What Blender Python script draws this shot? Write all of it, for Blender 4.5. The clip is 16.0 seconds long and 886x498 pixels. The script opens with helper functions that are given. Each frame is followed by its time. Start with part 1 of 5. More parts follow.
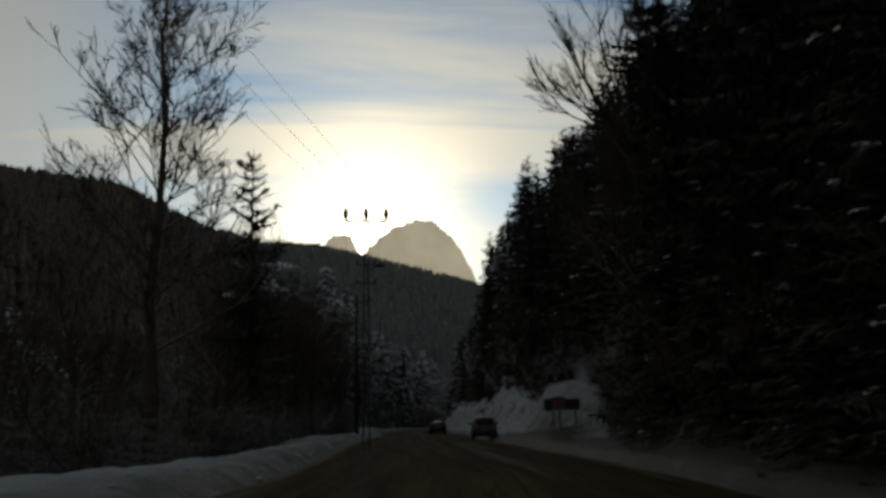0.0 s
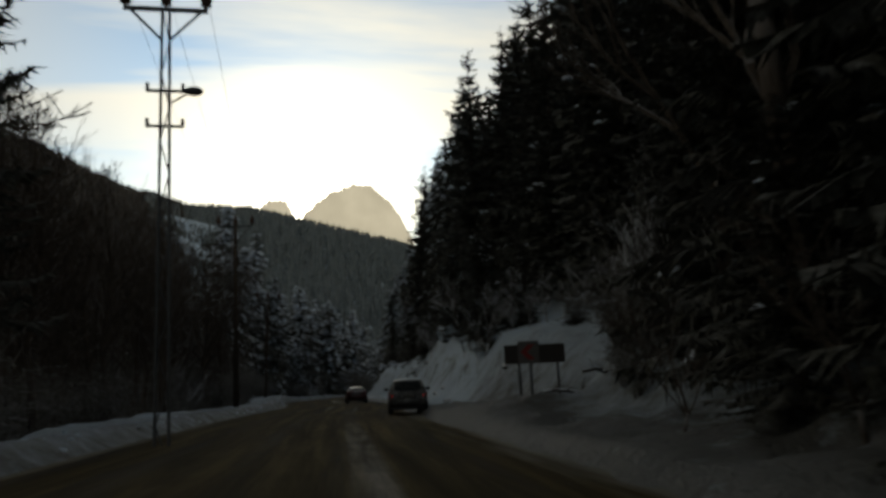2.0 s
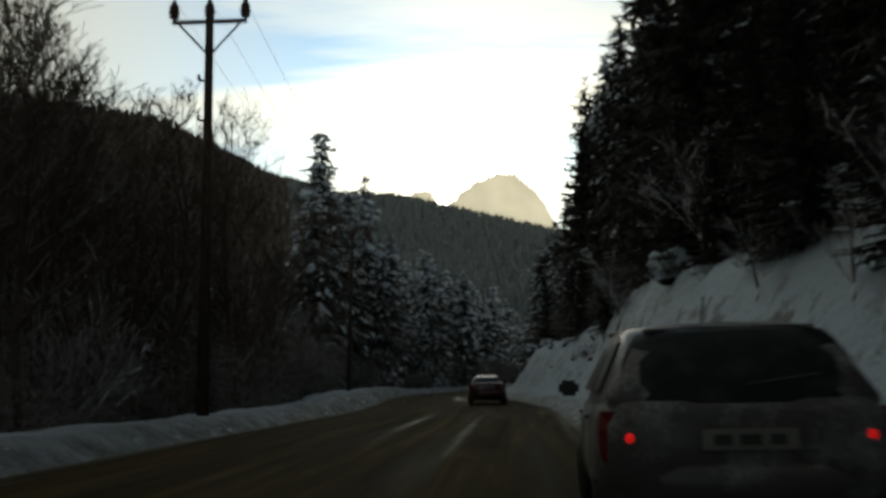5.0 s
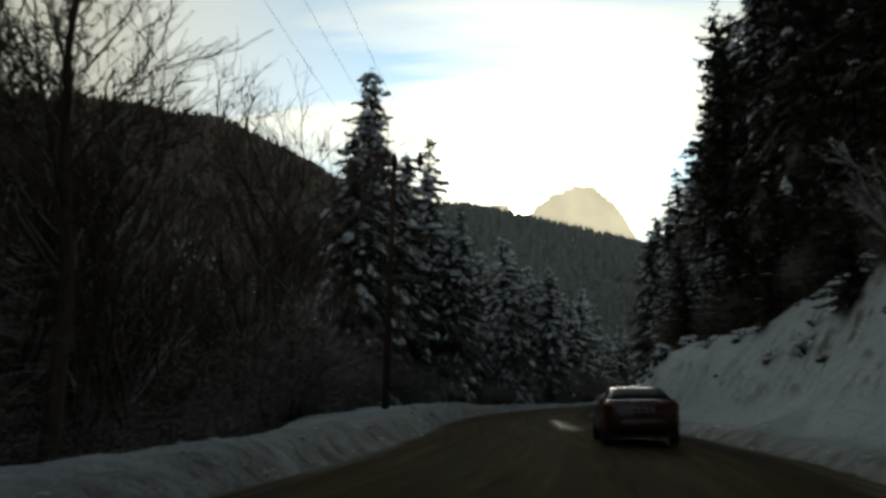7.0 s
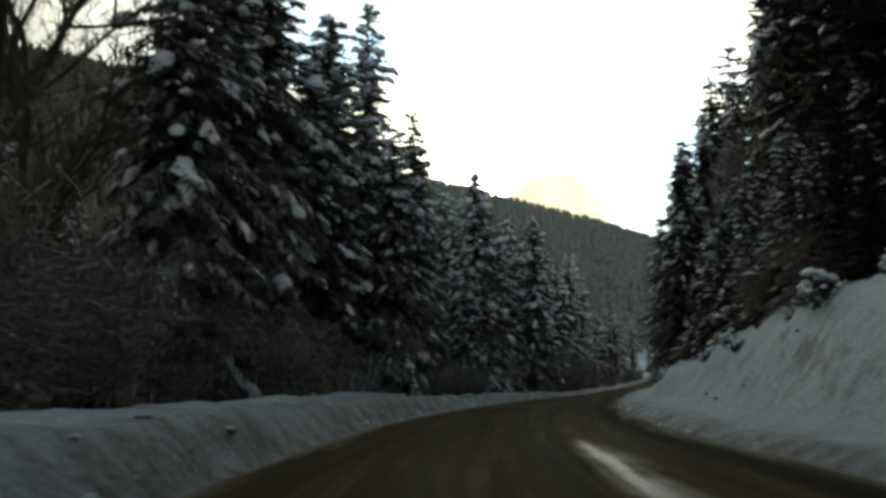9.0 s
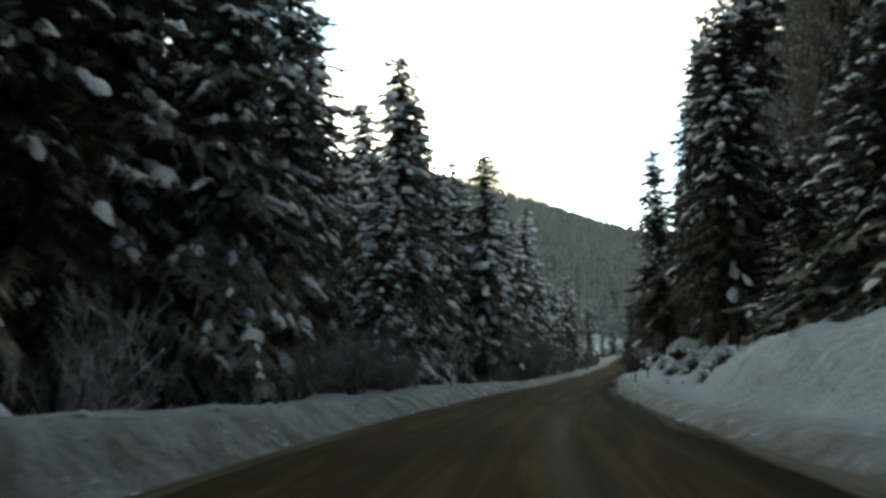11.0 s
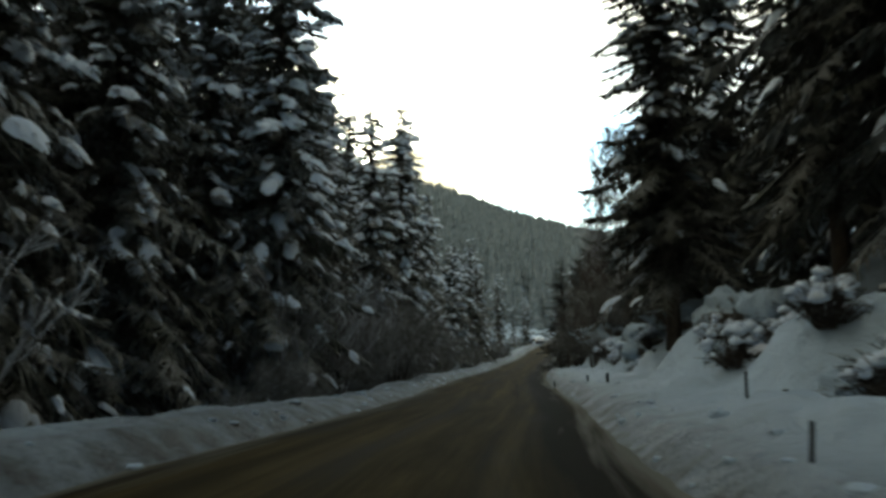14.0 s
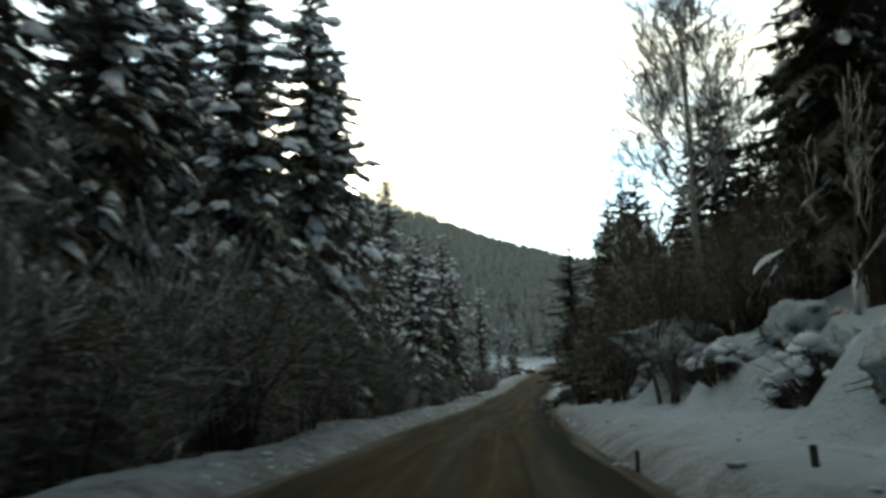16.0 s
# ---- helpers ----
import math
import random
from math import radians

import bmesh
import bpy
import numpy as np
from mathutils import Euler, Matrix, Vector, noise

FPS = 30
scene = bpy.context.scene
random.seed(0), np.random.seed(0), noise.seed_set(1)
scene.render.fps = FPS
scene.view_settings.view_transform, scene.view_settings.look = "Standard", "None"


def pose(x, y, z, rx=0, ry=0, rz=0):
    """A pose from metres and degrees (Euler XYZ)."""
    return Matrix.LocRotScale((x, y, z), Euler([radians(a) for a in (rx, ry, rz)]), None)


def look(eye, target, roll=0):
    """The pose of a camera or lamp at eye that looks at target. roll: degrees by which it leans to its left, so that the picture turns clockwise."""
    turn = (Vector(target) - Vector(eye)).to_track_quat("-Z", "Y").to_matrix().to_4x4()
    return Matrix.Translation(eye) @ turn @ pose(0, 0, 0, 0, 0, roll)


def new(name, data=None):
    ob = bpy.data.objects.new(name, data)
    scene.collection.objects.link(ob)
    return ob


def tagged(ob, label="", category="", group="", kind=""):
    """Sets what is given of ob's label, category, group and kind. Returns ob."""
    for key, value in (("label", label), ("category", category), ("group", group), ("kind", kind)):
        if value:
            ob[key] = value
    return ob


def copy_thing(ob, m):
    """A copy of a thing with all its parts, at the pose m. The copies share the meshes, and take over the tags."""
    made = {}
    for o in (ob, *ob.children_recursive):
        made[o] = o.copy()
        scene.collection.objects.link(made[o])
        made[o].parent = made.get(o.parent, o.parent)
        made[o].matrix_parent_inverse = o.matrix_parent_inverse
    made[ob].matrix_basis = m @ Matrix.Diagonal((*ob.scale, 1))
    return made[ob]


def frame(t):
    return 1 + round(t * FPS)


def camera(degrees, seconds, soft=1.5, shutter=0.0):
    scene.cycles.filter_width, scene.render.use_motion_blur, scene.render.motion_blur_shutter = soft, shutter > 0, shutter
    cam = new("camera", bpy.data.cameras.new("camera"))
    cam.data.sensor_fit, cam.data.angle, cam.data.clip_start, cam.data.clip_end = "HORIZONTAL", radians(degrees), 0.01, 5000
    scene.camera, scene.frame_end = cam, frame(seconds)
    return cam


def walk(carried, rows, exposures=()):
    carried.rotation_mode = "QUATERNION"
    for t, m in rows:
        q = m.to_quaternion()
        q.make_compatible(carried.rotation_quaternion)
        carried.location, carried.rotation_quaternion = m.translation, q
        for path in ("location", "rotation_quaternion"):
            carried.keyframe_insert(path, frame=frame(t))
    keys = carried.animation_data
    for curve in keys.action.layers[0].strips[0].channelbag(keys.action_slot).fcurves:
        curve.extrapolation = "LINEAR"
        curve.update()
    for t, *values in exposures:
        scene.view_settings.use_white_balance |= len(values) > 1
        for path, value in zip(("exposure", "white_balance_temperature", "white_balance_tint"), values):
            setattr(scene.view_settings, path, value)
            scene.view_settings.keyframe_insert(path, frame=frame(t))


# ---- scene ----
cam = camera(55.8, 16.0, soft=3.3, shutter=0.3)
PATH = [
    (0.0, pose(0.730, 1.582, 1.20, 101.75, 1.15, -4.81)),
    (0.5, pose(1.570, 6.364, 1.20, 101.51, 1.66, -4.34)),
    (1.0, pose(2.356, 11.391, 1.20, 101.90, 1.65, -4.98)),
    (1.5, pose(3.209, 16.379, 1.20, 100.45, 2.25, -7.84)),
    (2.0, pose(4.110, 21.423, 1.20, 99.27, 2.48, -8.82)),
    (2.5, pose(4.916, 26.672, 1.20, 99.63, 2.64, -6.05)),
    (3.0, pose(5.286, 31.890, 1.20, 99.01, 0.55, -7.03)),
    (3.5, pose(5.570, 37.208, 1.20, 99.87, -0.78, -5.59)),
    (4.0, pose(6.040, 42.203, 1.20, 102.30, -0.31, -4.07)),
    (4.5, pose(6.321, 47.156, 1.20, 99.06, 0.42, -2.27)),
    (5.0, pose(6.501, 52.224, 1.20, 98.99, 1.53, 1.08)),
    (5.2, pose(6.516, 54.242, 1.20, 97.33, 0.90, 1.49)),
    (7.3, pose(5.329, 75.011, 1.20, 100.21, 0.59, 6.36)),
    (7.5, pose(5.298, 77.422, 1.20, 99.54, 0.58, 6.11)),
    (7.8, pose(5.261, 81.100, 1.20, 99.84, 1.20, 6.89)),
    (8.0, pose(5.222, 83.589, 1.20, 99.84, 1.04, 6.89)),
    (8.2, pose(5.168, 86.101, 1.20, 98.97, -0.36, 6.10)),
    (8.5, pose(5.063, 89.900, 1.20, 99.80, 1.06, 6.24)),
    (8.7, pose(4.992, 92.422, 1.20, 99.51, 0.64, 5.56)),
    (10.8, pose(4.735, 115.370, 1.20, 98.25, 0.32, 0.73)),
    (11.0, pose(5.001, 117.679, 1.20, 98.13, 0.14, 0.50)),
    (11.5, pose(5.766, 123.498, 1.20, 98.25, 0.44, -0.54)),
    (12.0, pose(6.655, 129.106, 1.20, 97.91, 0.43, 0.04)),
    (12.5, pose(7.445, 134.938, 1.20, 99.28, -0.05, -2.82)),
    (13.0, pose(8.192, 140.888, 1.20, 98.51, -0.21, -3.03)),
    (13.5, pose(9.372, 146.798, 1.20, 100.74, 0.45, -7.17)),
    (14.0, pose(10.529, 152.486, 1.20, 97.62, 0.28, -5.63)),
    (14.5, pose(11.436, 158.037, 1.20, 97.97, 0.19, -3.63)),
    (15.0, pose(12.330, 163.941, 1.20, 99.24, 0.00, -3.03)),
    (15.5, pose(13.254, 169.424, 1.20, 99.14, -0.78, -3.66)),
    (16.0, pose(14.493, 175.349, 1.20, 99.89, 1.38, -6.65)),
]
walk(cam, PATH, exposures=[(0.0, -2.25, 8000, 4), (1.0, -2.1, 8000, 4), (2.0, -1.65, 8000, 3), (3.5, -1.35, 8000, 1), (5.0, -1.3, 8000, -2), (7.5, -1.12, 8100, -2), (8.7, -0.5, 8200, -3), (11.0, 0.24, 7900, -5), (13.0, 0.28, 7900, -5), (14.0, 0.15, 8000, -6), (14.5, 0.14, 8000, -6), (16.0, 0.14, 8000, -6)])

# ---------------------------------------------------------------- world and light
SUN_EL, SUN_AZ = 11.7, 0.0          # the sun stands on the far ridge, straight up the valley (+y)
sun_dir = Vector((math.sin(radians(SUN_AZ)) * math.cos(radians(SUN_EL)),
                  math.cos(radians(SUN_AZ)) * math.cos(radians(SUN_EL)), math.sin(radians(SUN_EL))))

world = bpy.data.worlds.new("winter_sky")
scene.world = world
world.use_nodes = True
wt = world.node_tree
wt.nodes.clear()


def wn(kind, **kw):
    n = wt.nodes.new(kind)
    for k, v in kw.items():
        n.inputs[k].default_value = v
    return n


def wmath(op, a, b=None, clamp=False):
    n = wt.nodes.new("ShaderNodeMath")
    n.operation, n.use_clamp = op, clamp
    for i, v in enumerate((a, b)):
        if v is None:
            continue
        if isinstance(v, (int, float)):
            n.inputs[i].default_value = v
        else:
            wt.links.new(v, n.inputs[i])
    return n.outputs[0]


sky = wt.nodes.new("ShaderNodeTexSky")
sky.sky_type, sky.sun_disc = "NISHITA", False
sky.sun_elevation, sky.sun_rotation = radians(SUN_EL), radians(SUN_AZ)
sky.altitude, sky.air_density, sky.dust_density, sky.ozone_density = 900, 1.0, 0.25, 1.6
coord = wt.nodes.new("ShaderNodeTexCoord")
sep = wt.nodes.new("ShaderNodeSeparateXYZ")
wt.links.new(coord.outputs["Generated"], sep.inputs[0])
up = wmath("MAXIMUM", sep.outputs["Z"], 0.03)
flat = wt.nodes.new("ShaderNodeCombineXYZ")
wt.links.new(wmath("DIVIDE", sep.outputs["X"], up), flat.inputs[0])
wt.links.new(wmath("DIVIDE", sep.outputs["Y"], up), flat.inputs[1])
turn = wt.nodes.new("ShaderNodeMapping")
turn.inputs["Rotation"].default_value = (0, 0, radians(-24))
turn.inputs["Scale"].default_value = (0.22, 1.0, 1.0)
wt.links.new(flat.outputs[0], turn.inputs["Vector"])
cirrus = wn("ShaderNodeTexNoise", Scale=1.15, Detail=7.0, Roughness=0.55, Distortion=0.5)
wt.links.new(turn.outputs[0], cirrus.inputs["Vector"])
cover = wt.nodes.new("ShaderNodeValToRGB")
cover.color_ramp.elements[0].position, cover.color_ramp.elements[1].position = 0.43, 0.60
wt.links.new(cirrus.outputs[0], cover.inputs[0])
# thin cloud scatters the sun's light forward: brightest round the sun
toward = wt.nodes.new("ShaderNodeVectorMath")
toward.operation = "DOT_PRODUCT"
wt.links.new(coord.outputs["Generated"], toward.inputs[0])
toward.inputs[1].default_value = sun_dir
near = wmath("MAXIMUM", toward.outputs["Value"], 0.0)
halo = wmath("ADD", wmath("MULTIPLY", wmath("POWER", near, 1400.0), 260.0),
             wmath("ADD", wmath("MULTIPLY", wmath("POWER", near, 150.0), 60.0), wmath("MULTIPLY", wmath("POWER", near, 6.5), 27.0)))
cloud_light = wmath("ADD", halo, 6.6)
cloud = wt.nodes.new("ShaderNodeMix")
cloud.data_type = "RGBA"
cloud.blend_type = "MULTIPLY"
cloud.inputs["Factor"].default_value = 1.0
cloud.inputs[6].default_value = (1.0, 0.98, 0.945, 1)
wt.links.new(cloud_light, cloud.inputs[7])
both = wt.nodes.new("ShaderNodeMix")
both.data_type = "RGBA"
high = wmath("ADD", wmath("MULTIPLY", wmath("SUBTRACT", sep.outputs["Z"], 0.25), 5.5, True), 0.5, True)
# the cloud thickens to an even sheet towards both sides of the valley
sheet = wmath("MULTIPLY", wmath("SUBTRACT", wmath("MULTIPLY", sep.outputs["X"], -1.0), 0.14), 3.2, True)
veil = wmath("MAXIMUM", wmath("MULTIPLY", wmath("MULTIPLY", cover.outputs[0], high), 0.85), wmath("MULTIPLY", sheet, 0.8))
veil = wmath("MAXIMUM", veil, wmath("MULTIPLY", wmath("MULTIPLY", wmath("SUBTRACT", sep.outputs["X"], 0.29), 5.0, True), 0.8))
wt.links.new(wmath("ADD", veil, wmath("MULTIPLY", wmath("POWER", near, 110.0), 1.1), clamp=True), both.inputs["Factor"])
clear = wt.nodes.new("ShaderNodeMix")
clear.data_type, clear.blend_type = "RGBA", "MULTIPLY"
clear.inputs["Factor"].default_value = 1.0
tint = wt.nodes.new("ShaderNodeMix")
tint.data_type, tint.blend_type = "RGBA", "MULTIPLY"
tint.inputs["Factor"].default_value = 1.0
tint.inputs[7].default_value = (0.83, 0.97, 1.12, 1)
wt.links.new(sky.outputs[0], tint.inputs[6])
wt.links.new(tint.outputs[2], clear.inputs[6])
lift = wmath("ADD", wmath("MULTIPLY", wmath("POWER", near, 6.0), 3.8), 1.5)
wt.links.new(lift, clear.inputs[7])
wt.links.new(clear.outputs[2], both.inputs[6])
wt.links.new(cloud.outputs[2], both.inputs[7])
bg = wn("ShaderNodeBackground", Strength=0.11)
wt.links.new(both.outputs[2], bg.inputs[0])
wout = wt.nodes.new("ShaderNodeOutputWorld")
wt.links.new(bg.outputs[0], wout.inputs[0])

sun_data = bpy.data.lights.new("sun", "SUN")
sun_data.energy, sun_data.angle, sun_data.color = 2.6, radians(0.55), (1.0, 0.89, 0.74)
sun = new("sun", sun_data)
sun.matrix_world = look(sun_dir * 100, (0, 0, 0))


# ---------------------------------------------------------------- materials
class Nodes:
    """Short ways to write a node material."""

    def __init__(self, name, rough=0.7, metal=0.0, spec=0.5):
        self.m = bpy.data.materials.new(name)
        self.m.use_nodes = True
        self.t = self.m.node_tree
        self.p = self.t.nodes["Principled BSDF"]
        self.p.inputs["Roughness"].default_value = rough
        self.p.inputs["Metallic"].default_value = metal
        self.p.inputs["Specular IOR Level"].default_value = spec

    def node(self, kind, **kw):
        n = self.t.nodes.new(kind)
        for k, v in kw.items():
            n.inputs[k].default_value = v
        return n

    def link(self, a, b):
        self.t.links.new(a, b)

    def coords(self, what="Object", scale=(1, 1, 1), rot=(0, 0, 0)):
        c, m = self.node("ShaderNodeTexCoord"), self.node("ShaderNodeMapping")
        m.inputs["Scale"].default_value, m.inputs["Rotation"].default_value = scale, rot
        self.link(c.outputs[what], m.inputs["Vector"])
        return m.outputs[0]

    def noise(self, scale, detail=4.0, rough=0.55, vec=None, distortion=0.0):
        n = self.node("ShaderNodeTexNoise", Scale=scale, Detail=detail, Roughness=rough, Distortion=distortion)
        if vec is not None:
            self.link(vec, n.inputs["Vector"])
        return n.outputs[0]

    def ramp(self, fac, stops):
        r = self.node("ShaderNodeValToRGB")
        e = r.color_ramp.elements
        while len(e) < len(stops):
            e.new(0.5)
        for el, (pos, col) in zip(e, stops):
            el.position = pos
            el.color = (*col, 1) if len(col) == 3 else col
        self.link(fac, r.inputs[0])
        return r.outputs[0]

    def mix(self, fac, a, b, blend="MIX"):
        n = self.node("ShaderNodeMix")
        n.data_type, n.blend_type = "RGBA", blend
        for v, i in ((fac, 0), (a, 6), (b, 7)):
            if isinstance(v, (int, float)):
                n.inputs[i].default_value = v
            elif isinstance(v, tuple):
                n.inputs[i].default_value = (*v, 1)
            else:
                self.link(v, n.inputs[i])
        return n.outputs[2]

    def math(self, op, a, b=0.0, clamp=False):
        n = self.node("ShaderNodeMath")
        n.operation, n.use_clamp = op, clamp
        for i, v in enumerate((a, b)):
            if isinstance(v, (int, float)):
                n.inputs[i].default_value = v
            else:
                self.link(v, n.inputs[i])
        return n.outputs[0]

    def color(self, v):
        if isinstance(v, tuple):
            self.p.inputs["Base Color"].default_value = (*v, 1)
        else:
            self.link(v, self.p.inputs["Base Color"])
        return self

    def bump(self, h, strength=0.4, distance=0.05):
        b = self.node("ShaderNodeBump", Strength=strength, Distance=distance)
        self.link(h, b.inputs["Height"])
        self.link(b.outputs[0], self.p.inputs["Normal"])
        return self

    def rough(self, v):
        self.link(v, self.p.inputs["Roughness"])
        return self

    def normal_up(self, low, high):
        g, s = self.node("ShaderNodeNewGeometry"), self.node("ShaderNodeSeparateXYZ")
        self.link(g.outputs["Normal"], s.inputs[0])
        r = self.node("ShaderNodeMapRange")
        r.inputs["From Min"].default_value, r.inputs["From Max"].default_value = low, high
        self.link(s.outputs["Z"], r.inputs["Value"])
        return r.outputs[0]


def mat_snow():
    n = Nodes("fresh_snow", 0.65, 0, 0.25)
    v = n.coords("Object")
    big, mid, fine = n.noise(0.35, 5, vec=v), n.noise(2.2, 5, vec=v), n.noise(22, 4, vec=v)
    col = n.ramp(big, [(0.3, (0.72, 0.80, 0.91)), (0.7, (0.80, 0.875, 0.96))])
    dirt = n.ramp(mid, [(0.62, (1, 1, 1)), (0.78, (0.72, 0.70, 0.66))])
    n.color(n.mix(1.0, col, dirt, "MULTIPLY"))
    return n.bump(n.math("ADD", n.math("MULTIPLY", mid, 1.5), n.math("MULTIPLY", fine, 0.25)), 0.55, 0.12).m


def mat_ground():
    """Snow with bare earth and stones where the slope is steep."""
    n = Nodes("snow_ground", 0.7, 0, 0.25)
    v = n.coords("Object")
    big, mid, fine = n.noise(0.12, 5, vec=v), n.noise(1.3, 6, 0.6, vec=v), n.noise(14, 5, vec=v)
    snow = n.ramp(big, [(0.3, (0.405, 0.50, 0.58)), (0.7, (0.535, 0.64, 0.73))])
    scuff = n.ramp(mid, [(0.58, (1, 1, 1)), (0.76, (0.70, 0.67, 0.62))])
    snow = n.mix(0.55, snow, n.mix(1.0, snow, scuff, "MULTIPLY"))
    earth = n.ramp(fine, [(0.3, (0.045, 0.035, 0.026)), (0.7, (0.13, 0.105, 0.08))])
    # road grit near the edge; the wide left band also paints in tree shade
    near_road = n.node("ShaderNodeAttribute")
    near_road.attribute_name = "splash_shade"
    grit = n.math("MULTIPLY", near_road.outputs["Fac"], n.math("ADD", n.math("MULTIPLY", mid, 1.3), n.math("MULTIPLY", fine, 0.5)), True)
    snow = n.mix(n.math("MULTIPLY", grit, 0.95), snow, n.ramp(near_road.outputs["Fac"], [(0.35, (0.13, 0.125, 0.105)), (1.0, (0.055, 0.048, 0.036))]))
    steep = n.math("SUBTRACT", 1.0, n.normal_up(0.40, 0.62))
    holes = n.math("MULTIPLY", steep, n.ramp(mid, [(0.50, (0, 0, 0)), (0.60, (1, 1, 1))]), True)
    n.color(n.mix(holes, snow, earth))
    return n.bump(n.math("ADD", n.math("MULTIPLY", mid, 1.3), n.math("ADD", n.math("MULTIPLY", n.noise(4.5, 4, 0.6, vec=v), 0.6), n.math("MULTIPLY", fine, 0.3))), 0.85, 0.2).m


def mat_road():
    """Gritted, half-melted slush on asphalt; u runs across the road, v along it."""
    n = Nodes("slushy_asphalt", 0.5, 0, 0.17)
    uv = n.node("ShaderNodeUVMap")
    uv.uv_map = "road"
    s = n.node("ShaderNodeSeparateXYZ")
    n.link(uv.outputs[0], s.inputs[0])
    stretch = n.node("ShaderNodeMapping")
    stretch.inputs["Scale"].default_value = (2.4, 0.10, 1)
    n.link(uv.outputs[0], stretch.inputs["Vector"])
    streak = n.noise(1.0, 6, 0.6, vec=stretch.outputs[0])
    patch, grit = n.noise(0.5, 5, 0.6, vec=uv.outputs[0]), n.noise(26, 5, 0.7, vec=uv.outputs[0])
    # four wheel tracks worn down to wet asphalt
    wave = n.math("COSINE", n.math("MULTIPLY", s.outputs["X"], 3.55))
    worn = n.math("ADD", n.math("MULTIPLY", wave, 0.09), n.math("ADD", n.math("MULTIPLY", streak, 0.75), n.math("MULTIPLY", patch, 0.35)))
    col = n.ramp(worn, [(0.28, (0.023, 0.016, 0.0055)), (0.50, (0.044, 0.032, 0.0115)), (0.72, (0.066, 0.049, 0.020)), (0.95, (0.085, 0.066, 0.033))])
    col = n.mix(0.5, col, n.ramp(grit, [(0.3, (0.45, 0.42, 0.38)), (0.75, (1.4, 1.35, 1.25))]), "MULTIPLY")
    smear = n.noise(0.9, 6, 0.65, vec=stretch.outputs[0], distortion=0.6)
    col = n.mix(1.0, col, n.ramp(smear, [(0.32, (0.45, 0.45, 0.45)), (0.5, (0.95, 0.95, 0.95)), (0.68, (1.7, 1.68, 1.65))]), "MULTIPLY")
    gut = n.node("ShaderNodeAttribute")
    gut.attribute_name = "gutter"
    col = n.mix(n.ramp(n.math("MULTIPLY", gut.outputs["Fac"], n.math("ADD", streak, 0.5)), [(0.35, (0, 0, 0)), (0.75, (1, 1, 1))]), col, (0.013, 0.010, 0.006))
    # the shoulders are dirty snow thrown aside
    edge = n.node("ShaderNodeAttribute")
    edge.attribute_name = "edge"
    slush = n.math("MULTIPLY", n.math("ADD", edge.outputs["Fac"], n.math("MULTIPLY", n.math("SUBTRACT", streak, 0.5), 1.2)), 1.0, True)
    slush = n.ramp(slush, [(0.50, (0, 0, 0)), (0.80, (1, 1, 1))])
    n.color(n.mix(slush, col, (0.15, 0.142, 0.118)))
    wet = n.node("ShaderNodeAttribute")
    wet.attribute_name = "wet"
    film = n.ramp(n.math("MULTIPLY", wet.outputs["Fac"], n.math("ADD", n.math("MULTIPLY", smear, 1.5), n.math("MULTIPLY", patch, 0.9))), [(0.50, (0, 0, 0)), (1.15, (1, 1, 1))])
    dry = (n.ramp(worn, [(0.30, (0.70, 0.70, 0.70)), (0.55, (0.92, 0.92, 0.92))]))
    n.link(n.ramp(film, [(0.0, (0.03, 0.03, 0.03)), (1.0, (0.17, 0.17, 0.17))]), n.p.inputs["Specular IOR Level"])
    n.rough(n.mix(film, dry, (0.43, 0.43, 0.43)))
    return n.bump(n.math("ADD", n.math("MULTIPLY", streak, 1.0), n.math("MULTIPLY", grit, 0.25)), 0.30, 0.02).m


def mat_bark(name, dark, light, frost=0.0):
    n = Nodes(name, 0.9, 0, 0.2)
    v = n.coords("Object", (1, 1, 0.25))
    b = n.noise(9, 6, 0.65, vec=v)
    col = n.ramp(b, [(0.3, dark), (0.7, light)])
    if frost:
        lay = n.math("MULTIPLY", n.normal_up(-0.2, 0.6) if frost > 0.5 else n.normal_up(0.25, 0.8), frost, True)
        col = n.mix(lay, col, (0.78, 0.81, 0.85))
    n.color(col)
    return n.bump(b, 0.7, 0.03).m


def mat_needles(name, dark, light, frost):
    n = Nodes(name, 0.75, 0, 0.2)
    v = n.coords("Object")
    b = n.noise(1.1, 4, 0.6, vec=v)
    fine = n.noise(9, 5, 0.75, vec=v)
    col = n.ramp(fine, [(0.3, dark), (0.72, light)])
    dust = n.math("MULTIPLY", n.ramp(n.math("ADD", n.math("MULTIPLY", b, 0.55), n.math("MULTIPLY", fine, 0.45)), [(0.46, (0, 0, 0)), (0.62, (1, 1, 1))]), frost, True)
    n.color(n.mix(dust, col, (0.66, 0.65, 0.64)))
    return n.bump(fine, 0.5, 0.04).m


def mat_plain(name, col, rough=0.5, metal=0.0, spec=0.5, wear=0.12, scale=14, coat=0.0):
    n = Nodes(name, rough, metal, spec)
    b = n.noise(scale, 6, 0.65, vec=n.coords("Object"))
    lo = tuple(c * (1 - wear) for c in col)
    hi = tuple(min(1, c * (1 + wear)) for c in col)
    n.color(n.ramp(b, [(0.3, lo), (0.7, hi)]))
    n.p.inputs["Coat Weight"].default_value = coat
    n.p.inputs["Coat Roughness"].default_value = 0.06
    return n.m


